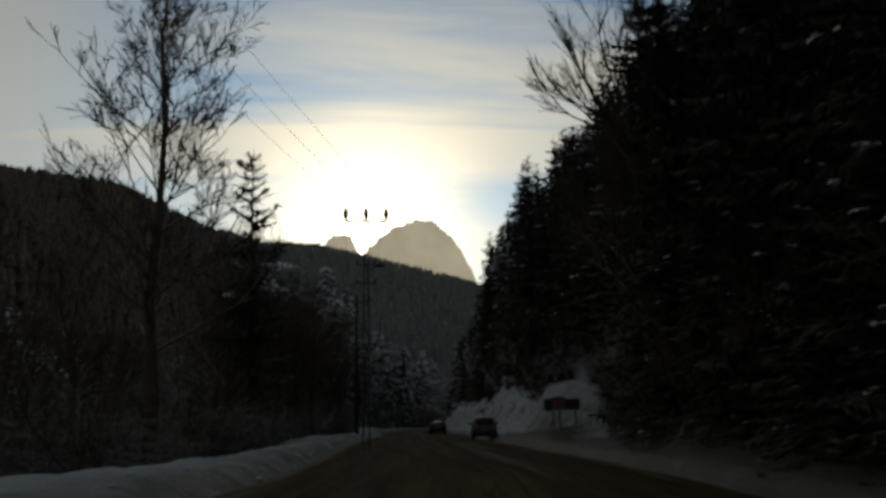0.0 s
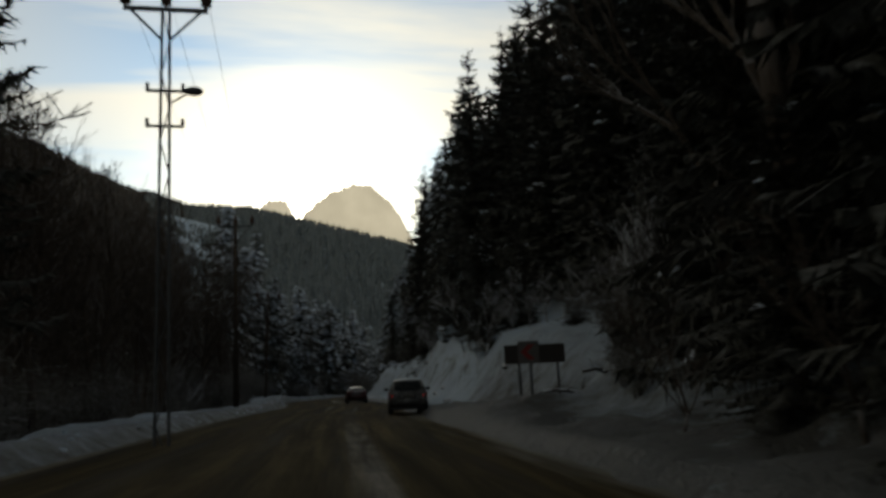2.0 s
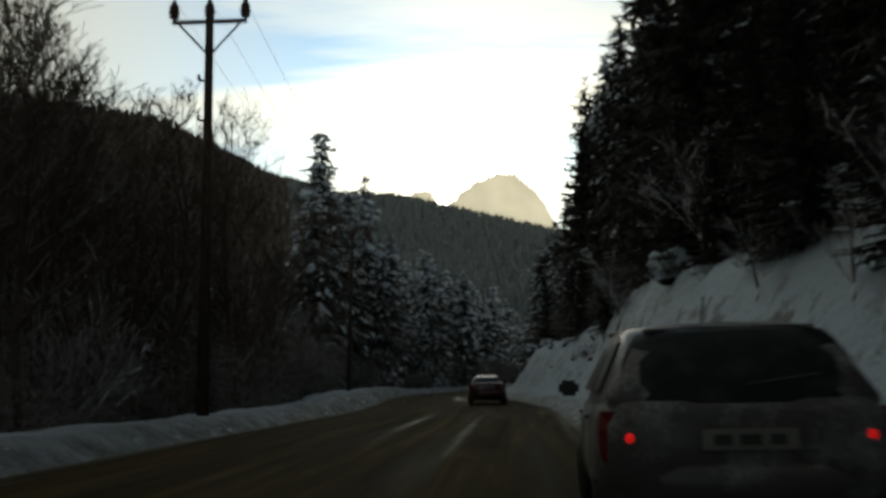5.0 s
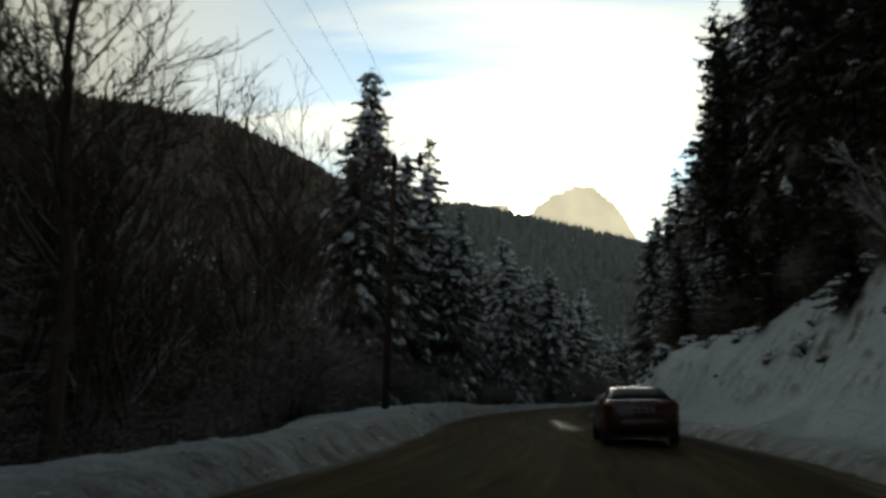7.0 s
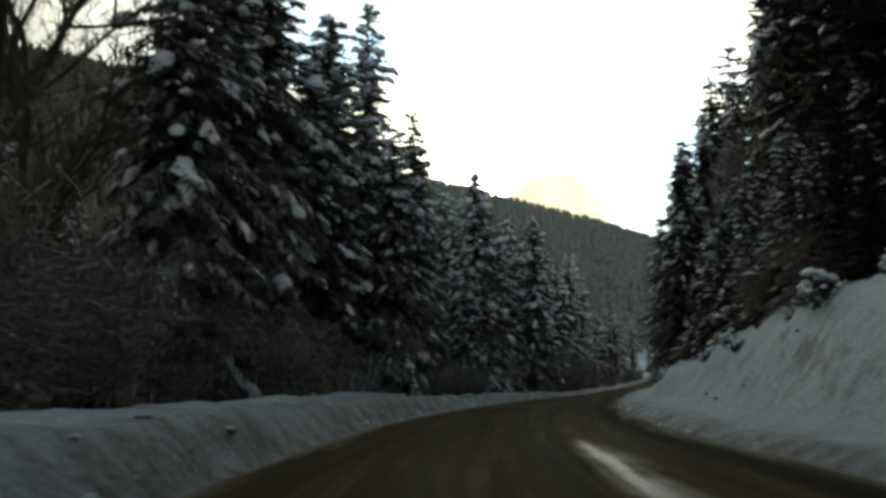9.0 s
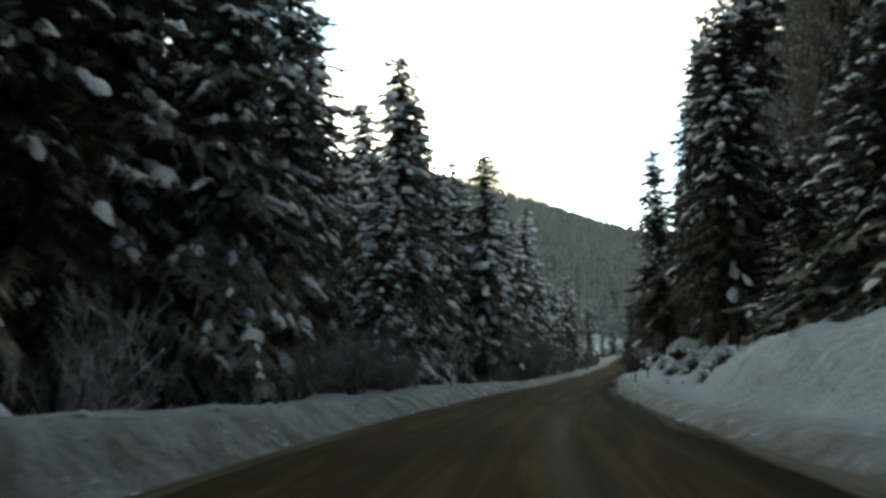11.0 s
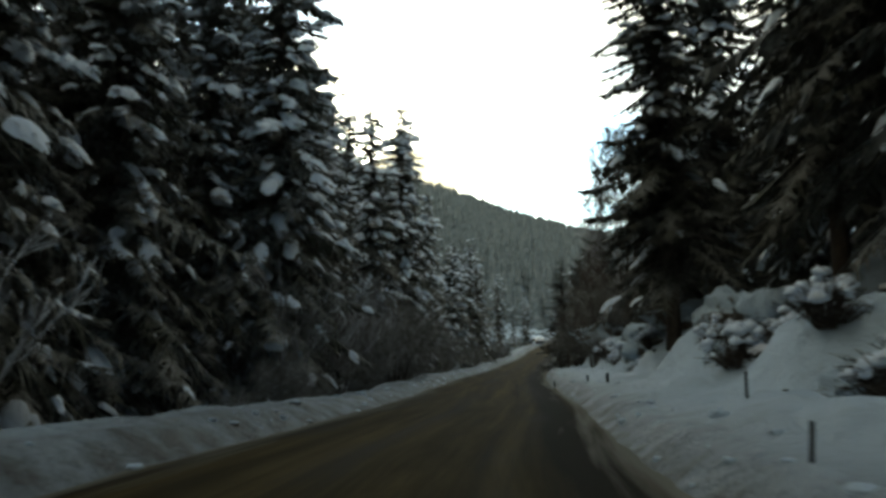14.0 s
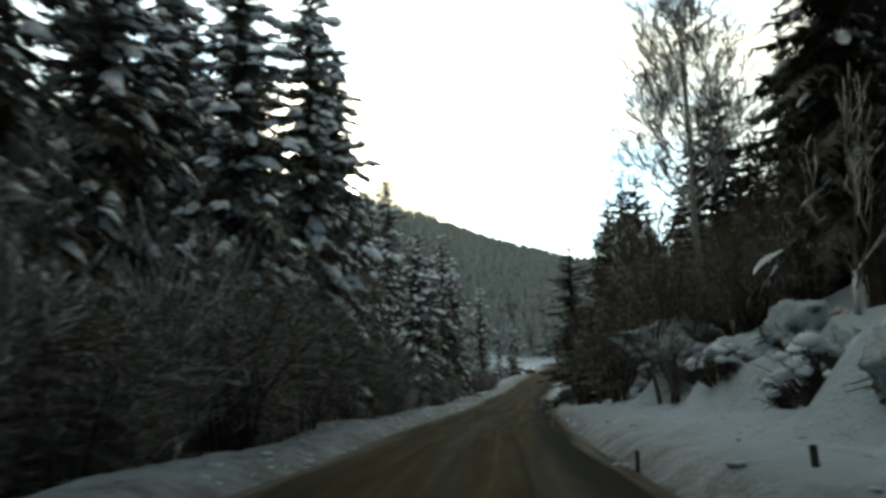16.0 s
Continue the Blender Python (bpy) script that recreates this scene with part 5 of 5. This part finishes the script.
# ---------------------------------------------------------------- bend sign
def bend_sign(x, y, rz):
    ob = tagged(new("road_sign"), "brown roadside board with a red arrow panel on three posts", "road sign")
    z = min(height(x + d, y) for d in (-0.9, 0, 0.9)) - 0.2
    ob.matrix_world = pose(x, y, z - 0.05, 0, 0, rz)
    bm = bmesh.new()
    box(bm, 0, 0, 1.62, 1.95, 0.04, 0.60, 0.008)
    part("board", bm, M_BOARD, ob)
    bm = bmesh.new()
    box(bm, -0.20, -0.05, 1.68, 0.68, 0.03, 0.70, 0.01)
    panel = part("arrow_panel", bm, M_SIGNWHITE, ob, "dull pale panel")
    bm = bmesh.new()
    pts = [(0.20, 0.24), (-0.02, 0.24), (-0.26, 0.0), (-0.02, -0.24), (0.20, -0.24), (-0.04, 0.0)]
    vs = [bm.verts.new((-0.20 + a, -0.07, 1.68 + b)) for a, b in pts]
    bm.faces.new([vs[0], vs[1], vs[2], vs[5]])
    bm.faces.new([vs[5], vs[2], vs[3], vs[4]])
    e = bmesh.ops.extrude_face_region(bm, geom=bm.faces[:])
    bmesh.ops.translate(bm, vec=(0, 0.012, 0), verts=[v for v in e["geom"] if isinstance(v, bmesh.types.BMVert)])
    part("arrow", bm, M_SIGNRED, panel, "red arrow")
    for px, tilt in ((-0.52, 0.04), (-0.14, 0.0), (0.72, 0.05)):
        bm = bmesh.new()
        strut(bm, (px + tilt, 0.05, -0.5), (px, 0.05, 1.9), 0.045, 8)
        part("post", bm, M_STEEL, ob)


bend_sign(11.2, 47.7, -6)


def stake(x, y, h, w):
    z = height(x, y)
    bm = bmesh.new()
    box(bm, 0, 0, h / 2 - 0.1, w, w * 0.6, h + 0.2, 0.008)
    ob = part("post", bm, M_TRIM, None)
    ob.name = "marker_post"
    ob.matrix_world = pose(x, y, z, 0, rnd.uniform(-5, 5), rnd.uniform(-20, 20))
    tagged(ob, "short dark marker post standing in roadside snow", "marker post", "roadside markers")


for x, y, h, w in ((18.6, 187.1, 0.32, 0.06), (18.9, 183.0, 0.20, 0.07), (18.2, 178.2, 0.30, 0.09), (15.6, 163.2, 0.36, 0.04), (13.9, 158.6, 0.32, 0.04)):
    stake(x, y, h, w)


def fallen_branch(x, y, ln, rz, seed):
    """A dead limb lying on the bank, with broken side twigs and a strip of snow on it."""
    rng = random.Random(seed)
    v, f, sv, sf = [], [], [], []
    pts = [Vector((ln * (k / 5 - 0.5), 0.10 * math.sin(2.1 * k + seed), 0.14 + 0.07 * math.sin(1.3 * k))) for k in range(6)]
    tube(v, f, pts, [0.05, 0.045, 0.04, 0.03, 0.02, 0.01], 7)
    for i in range(9):
        p = pts[rng.randrange(1, 5)]
        d = Vector((rng.uniform(0.2, 1), rng.uniform(-1, 1), rng.uniform(0.1, 0.9))).normalized() * rng.uniform(0.3, 0.8)
        tube(v, f, [p, p + d * 0.5 + Vector((0, 0, 0.05)), p + d], [0.022, 0.014, 0.006], 4, False)
    for k in range(5):
        p, q = pts[k], pts[k + 1]
        tube(sv, sf, [p + Vector((0, 0, 0.045)), p.lerp(q, 0.5) + Vector((0, 0, 0.05)), q + Vector((0, 0, 0.03))], [0.012, 0.022, 0.012], 6)
    ob = tagged(new("fallen_branch"), "dark fallen branch with snow on it lying on the bank", "branch", "fallen branches by the sign")
    mesh_ob("limb", v, f, M_BRUSH, True, ob)
    tagged(mesh_ob("snow", sv, sf, M_SNOW, True, ob, "strip of snow"), kind="stuff")
    ob.matrix_world = pose(x, y, height(x, y), 0, 0, rz)


for x, y, ln, rz, seed in ((12.3, 47.3, 2.0, -25, 1), (12.9, 46.2, 1.7, 35, 2)):
    fallen_branch(x, y, ln, rz, seed)


# ---------------------------------------------------------------- cars
def loft(bm, rings, closed_ends=True):
    rows = [[bm.verts.new(p) for p in ring] for ring in rings]
    n = len(rows[0])
    for a, b in zip(rows, rows[1:]):
        for k in range(n - 1):
            bm.faces.new((a[k], a[k + 1], b[k + 1], b[k]))
    if closed_ends:
        bm.faces.new(rows[0][::-1])
        bm.faces.new(rows[-1])
    return rows


def wheel(parent, x, y, r, side):
    v, f = [], []
    prof = [(0.0, r * 0.62), (0.02, r * 0.93), (0.05, r), (0.16, r), (0.19, r * 0.93), (0.21, r * 0.62)]
    n = 22
    for a in range(n):
        w = 6.283 * a / n
        for d, rr in prof:
            v.append((side * (d - 0.19), math.cos(w) * rr, math.sin(w) * rr))
    m = len(prof)
    for a in range(n):
        for k in range(m - 1):
            q = (a * m + k, a * m + k + 1, ((a + 1) % n) * m + k + 1, ((a + 1) % n) * m + k)
            f.append(q if side < 0 else q[::-1])
    ob = mesh_ob("wheel", v, f, M_RUBBER, True, parent)
    ob.location = (x, y, r)
    bm = bmesh.new()
    c = bmesh.ops.create_cone(bm, cap_ends=True, segments=20, radius1=r * 0.63, radius2=r * 0.60, depth=0.10)
    bmesh.ops.rotate(bm, cent=(0, 0, 0), matrix=Matrix.Rotation(radians(90 * side), 3, "Y"), verts=c["verts"])
    bmesh.ops.translate(bm, vec=(-side * 0.07, 0, 0), verts=c["verts"])
    for k in range(5):
        a = 6.283 * k / 5
        box(bm, -side * 0.015, math.cos(a) * r * 0.32, math.sin(a) * r * 0.32, 0.03, 0.06, r * 0.5, 0.0)
    part("rim", bm, M_RIM, ob)


def car(kind, paint, label, x, y, rz, lit=True, facing=0):
    """Rear at the origin, nose towards +y. kind: hatch, saloon."""
    ob = tagged(new("car"), label, "car")
    hatch = kind == "hatch"
    length, half, roof = (3.9, 0.845, 1.445) if hatch else (4.35, 0.855, 1.325)
    # body below the windows: y, half width, bottom, belt height
    belt = ([(0.0, 0.66, 0.42, 0.90), (0.06, 0.77, 0.36, 0.97), (0.22, 0.835, 0.30, 1.00), (0.7, half, 0.24, 1.00), (1.6, half, 0.22, 0.97), (2.7, half, 0.22, 0.95), (3.35, 0.82, 0.26, 0.86), (3.75, 0.72, 0.32, 0.72), (3.9, 0.55, 0.40, 0.60)]
            if hatch else
            [(0.0, 0.64, 0.40, 0.93), (0.05, 0.76, 0.35, 1.00), (0.25, 0.83, 0.28, 1.03), (0.8, half, 0.24, 1.02), (1.8, half, 0.22, 0.97), (3.0, half, 0.22, 0.94), (3.8, 0.82, 0.26, 0.84), (4.2, 0.72, 0.32, 0.70), (4.35, 0.55, 0.40, 0.60)])
    rings = []
    for yy, w, lo, hi in belt:
        half_ring = [(0.0, lo), (w * 0.80, lo), (w * 0.95, lo + 0.07), (w * 0.99, lo + 0.22), (w, (lo + hi) / 2), (w * 0.985, hi - 0.14), (w * 0.93, hi - 0.03), (w * 0.86, hi), (0.0, hi + 0.015)]
        rings.append([(a, yy, b) for a, b in half_ring] + [(-a, yy, b) for a, b in half_ring[-2:0:-1]] + [(0.0, yy, lo)])
    bm = bmesh.new()
    loft(bm, rings)
    bmesh.ops.remove_doubles(bm, verts=bm.verts[:], dist=0.0005)
    body = part("body", bm, paint, ob, smooth=True)
    # cabin: y, half width at belt, half width at roof, belt z, roof z
    if hatch:
        cab = [(0.10, 0.76, 0.66, 0.97, 1.02), (0.22, 0.775, 0.62, 0.99, 1.27), (0.42, 0.79, 0.60, 0.99, roof - 0.05), (0.75, 0.80, 0.60, 0.99, roof), (1.5, 0.80, 0.61, 0.97, roof + 0.01), (2.1, 0.79, 0.58, 0.95, roof - 0.06), (2.6, 0.77, 0.60, 0.94, 1.20), (2.95, 0.74, 0.66, 0.93, 0.95)]
    else:
        cab = [(0.42, 0.74, 0.68, 1.00, 1.03), (0.66, 0.76, 0.62, 1.01, 1.18), (0.98, 0.78, 0.58, 1.00, roof - 0.04), (1.4, 0.79, 0.58, 0.98, roof), (2.0, 0.79, 0.59, 0.96, roof), (2.5, 0.78, 0.57, 0.95, roof - 0.06), (3.0, 0.76, 0.60, 0.93, 1.16), (3.35, 0.73, 0.66, 0.91, 0.93)]
    rings = []
    for yy, w, wr, lo, hi in cab:
        hr = [(w, lo - 0.03), (w * 0.99, lo + 0.02), (wr + (w - wr) * 0.12, hi - 0.06 if hi - lo > 0.1 else hi - 0.01), (wr * 0.96, hi - 0.012), (wr * 0.6, hi + 0.012), (0.0, hi + 0.02)]
        rings.append([(a, yy, b) for a, b in hr] + [(-a, yy, b) for a, b in hr[-2::-1]])
    bm = bmesh.new()
    loft(bm, rings)
    cabin = part("cabin", bm, paint, ob, smooth=True)
    # rear window, set just proud of the cabin
    r0, r1, r2 = (0.17, 0.80, 1.05), (0.24, 0.69, 1.33), (0.36, 0.62, roof - 0.10)
    if not hatch:
        r0, r1, r2 = (0.46, 0.70, 1.06), (0.66, 0.64, 1.22), (0.92, 0.57, roof - 0.08)

    def pane(name, corners, off, label=""):
        bm = bmesh.new()
        vs = [bm.verts.new(c) for c in corners]
        fc = bm.faces.new(vs)
        fc.normal_update()
        e = bmesh.ops.extrude_face_region(bm, geom=[fc])
        up_ = [v for v in e["geom"] if isinstance(v, bmesh.types.BMVert)]
        bmesh.ops.translate(bm, vec=Vector(off), verts=up_)
        bmesh.ops.recalc_face_normals(bm, faces=bm.faces[:])
        return part(name, bm, M_GLASS, cabin, label)

    if hatch:
        bm = bmesh.new()
        rows = []
        for yy, w, z in ((0.068, 0.60, 0.945), (0.078, 0.665, 0.975), (0.110, 0.675, 1.08), (0.170, 0.655, 1.21), (0.250, 0.60, 1.325), (0.300, 0.555, 1.375), (0.330, 0.48, 1.40)):
            rows.append([(k * w, yy - 0.035 + 0.09 * abs(k) ** 3, z) for k in (-1, -0.75, -0.4, 0, 0.4, 0.75, 1)])
        loft(bm, rows, False)
        e = bmesh.ops.extrude_face_region(bm, geom=bm.faces[:])
        bmesh.ops.translate(bm, vec=(0, 0.12, -0.03), verts=[v for v in e["geom"] if isinstance(v, bmesh.types.BMVert)])
        bmesh.ops.recalc_face_normals(bm, faces=bm.faces[:])
        part("rear_window", bm, M_GLASS, cabin, "dark tinted rear window", True)
        bm = bmesh.new()
        box(bm, 0, 0.40, roof - 0.045, 1.02, 0.14, 0.024, 0.010)
        part("roof_spoiler", bm, paint, cabin)
    else:
        bm = bmesh.new()
        rows = []
        for yy, w, z in ((0.43, 0.60, 1.05), (0.60, 0.585, 1.14), (0.78, 0.555, 1.22), (0.93, 0.52, 1.275)):
            rows.append([(k * w, yy - 0.03 + 0.05 * abs(k) ** 3, z + 0.02) for k in (-1, -0.75, -0.4, 0, 0.4, 0.75, 1)])
        loft(bm, rows, False)
        e = bmesh.ops.extrude_face_region(bm, geom=bm.faces[:])
        bmesh.ops.translate(bm, vec=(0, 0.10, -0.04), verts=[v for v in e["geom"] if isinstance(v, bmesh.types.BMVert)])
        bmesh.ops.recalc_face_normals(bm, faces=bm.faces[:])
        part("rear_window", bm, M_GLASS, cabin, "dark tinted rear window", True)
    # side windows and windscreen
    for s in (-1, 1):
        for (ya, yb, yc, yd) in (((0.50, 0.58, 1.20, 1.22), (1.30, 1.28, 1.98, 2.36)) if hatch else ((0.98, 1.10, 1.62, 1.66), (1.74, 1.70, 2.36, 2.78))):
            zb, zt = 1.03, roof - 0.10
            xb, xt = 0.800, 0.645 if hatch else 0.625
            pane("side_window", [(s * xb, ya, zb), (s * xb, yd, zb), (s * xt, yc, zt), (s * xt, yb, zt)], (-s * 0.03, 0, 0))
        bm = bmesh.new()
        box(bm, s * (half + 0.09), (2.35 if hatch else 2.75), 1.04, 0.17, 0.10, 0.13, 0.03)
        part("wing_mirror", bm, M_TRIM, ob)
        for yy in ((1.05, 2.0) if hatch else (1.45, 2.4)):
            bm = bmesh.new()
            box(bm, s * (half + 0.008), yy, 0.86, 0.03, 0.16, 0.03, 0.008)
            part("door_handle", bm, paint, ob)
    front = 2.62 if hatch else 3.02
    pane("windscreen", [(-0.66, front + 0.18, 1.0), (0.66, front + 0.18, 1.0), (0.55, front - 0.48, roof - 0.09), (-0.55, front - 0.48, roof - 0.09)], (0, 0.03, 0.02))
    # lamps, bumper, plate
    for s in (-1, 1):
        bm = bmesh.new()
        if hatch:
            rows = []
            for z, xi, xo, yy in ((0.60, 0.60, 0.785, 0.055), (0.69, 0.535, 0.825, 0.060), (0.82, 0.53, 0.83, 0.068), (0.925, 0.62, 0.81, 0.085)):
                rows.append([(s * (xi + (xo - xi) * k), yy - 0.04 + 0.20 * max(0, k - 0.35) ** 1.5, z) for k in (0, 0.35, 0.7, 1.0)])
        else:
            rows = []
            for z, xi, xo, yy in ((0.74, 0.44, 0.80, 0.03), (0.83, 0.42, 0.81, 0.035), (0.95, 0.44, 0.80, 0.05)):
                rows.append([(s * (xi + (xo - xi) * k), yy - 0.03 + 0.22 * max(0, k - 0.4) ** 1.5, z) for k in (0, 0.4, 0.75, 1.0)])
        loft(bm, rows, False)
        e = bmesh.ops.extrude_face_region(bm, geom=bm.faces[:])
        bmesh.ops.translate(bm, vec=(-s * 0.01, 0.09, 0), verts=[v for v in e["geom"] if isinstance(v, bmesh.types.BMVert)])
        bmesh.ops.recalc_face_normals(bm, faces=bm.faces[:])
        lens = part("tail_light", bm, M_TAIL_OFF, ob, "red tail light")
        bm = bmesh.new()
        c = bmesh.ops.create_uvsphere(bm, u_segments=12, v_segments=8, radius=0.03)
        bmesh.ops.scale(bm, vec=(1.0, 0.5, 1.0), verts=c["verts"])
        bmesh.ops.translate(bm, vec=(s * (0.655 if hatch else 0.60), 0.010 if hatch else -0.01, 0.775 if hatch else 0.85), verts=c["verts"])
        part("bulb", bm, M_TAIL if lit else M_TAIL_OFF, lens, "glowing red lamp" if lit else "", True)
        bm = bmesh.new()
        box(bm, s * 0.62, length - 0.16, 0.70, 0.30, 0.16, 0.13, 0.03, None)
        part("headlight", bm, M_HEAD if facing else M_GLASS, ob)
    bm = bmesh.new()
    rows = []
    for z, w, yy in ((0.34, 0.70, 0.06), (0.42, 0.76, -0.03), (0.56, 0.77, -0.045), (0.63, 0.75, 0.0)):
        rows.append([(k * w, yy + 0.16 * abs(k) ** 4, z) for k in (-1, -0.85, -0.5, 0, 0.5, 0.85, 1)])
    loft(bm, rows, False)
    e = bmesh.ops.extrude_face_region(bm, geom=bm.faces[:])
    bmesh.ops.translate(bm, vec=(0, 0.16, 0), verts=[v for v in e["geom"] if isinstance(v, bmesh.types.BMVert)])
    bmesh.ops.recalc_face_normals(bm, faces=bm.faces[:])
    part("rear_bumper", bm, paint, ob, smooth=True)
    zp = 0.76 if hatch else 0.80
    bm = bmesh.new()
    box(bm, 0, -0.012, zp, 0.52, 0.02, 0.115, 0.004)
    plate = part("number_plate", bm, M_PLATE, ob, "dirty number plate")
    for k, w in ((-0.15, 0.10), (0.0, 0.12), (0.15, 0.09)):
        bm = bmesh.new()
        box(bm, k, -0.026, zp, w, 0.006, 0.06)
        part("plate_bar", bm, M_INK, plate)
    bm = bmesh.new()
    if hatch:
        strut(bm, (0.02, 0.03, 1.06), (0.42, 0.035, 1.11), 0.010)
        part("rear_wiper", bm, M_TRIM, ob)
        bm = bmesh.new()
    strut(bm, (0.0, length * 0.32, roof), (0.0, length * 0.32 - 0.18, roof + 0.22), 0.006)
    part("aerial", bm, M_TRIM, ob)
    bm = bmesh.new()
    box(bm, 0, length / 2, 0.27, 1.45, length * 0.86, 0.16, 0.03)
    part("underside", bm, M_TRIM, ob)
    for s in (-1, 1):
        for yy in ((0.72, 3.12) if hatch else (0.85, 3.5)):
            wheel(ob, s * (half - 0.005), yy, 0.30, s)
            bm = bmesh.new()
            box(bm, s * (half - 0.10), yy, 0.42, 0.20, 0.74, 0.42, 0.12)
            part("wheel_arch", bm, M_TRIM, ob)
    ob.matrix_world = pose(x, y, road_z(y) + 0.075, 0, 0, rz)
    return ob


car("hatch", M_WHITE_PAINT, "white small hatchback, dirty and with shade painted into its colour, with glowing tail lights on the road", 8.12, 57.05, -6)
car("saloon", M_RED_PAINT, "dark red saloon car with a wet shiny roof on the road", 7.80, 90.8, 0, False)
far_car = car("saloon", M_GREY_PAINT, "small silver car far down the road with headlamps on", 47.2, 322.0, 166, False, 1)

for proto in (*near_spruce, *slope_spruce, *mid_spruce, *dark_spruce, *dark_near, thin_spruce, willow, straight_bare, big_bare, tall_bare, frost_tree, *sapling, *dark_sapling, *shrubs, crown_bare, *bushes, *mound, *rocks):
    for o in (*proto.children_recursive, proto):
        bpy.data.objects.remove(o)
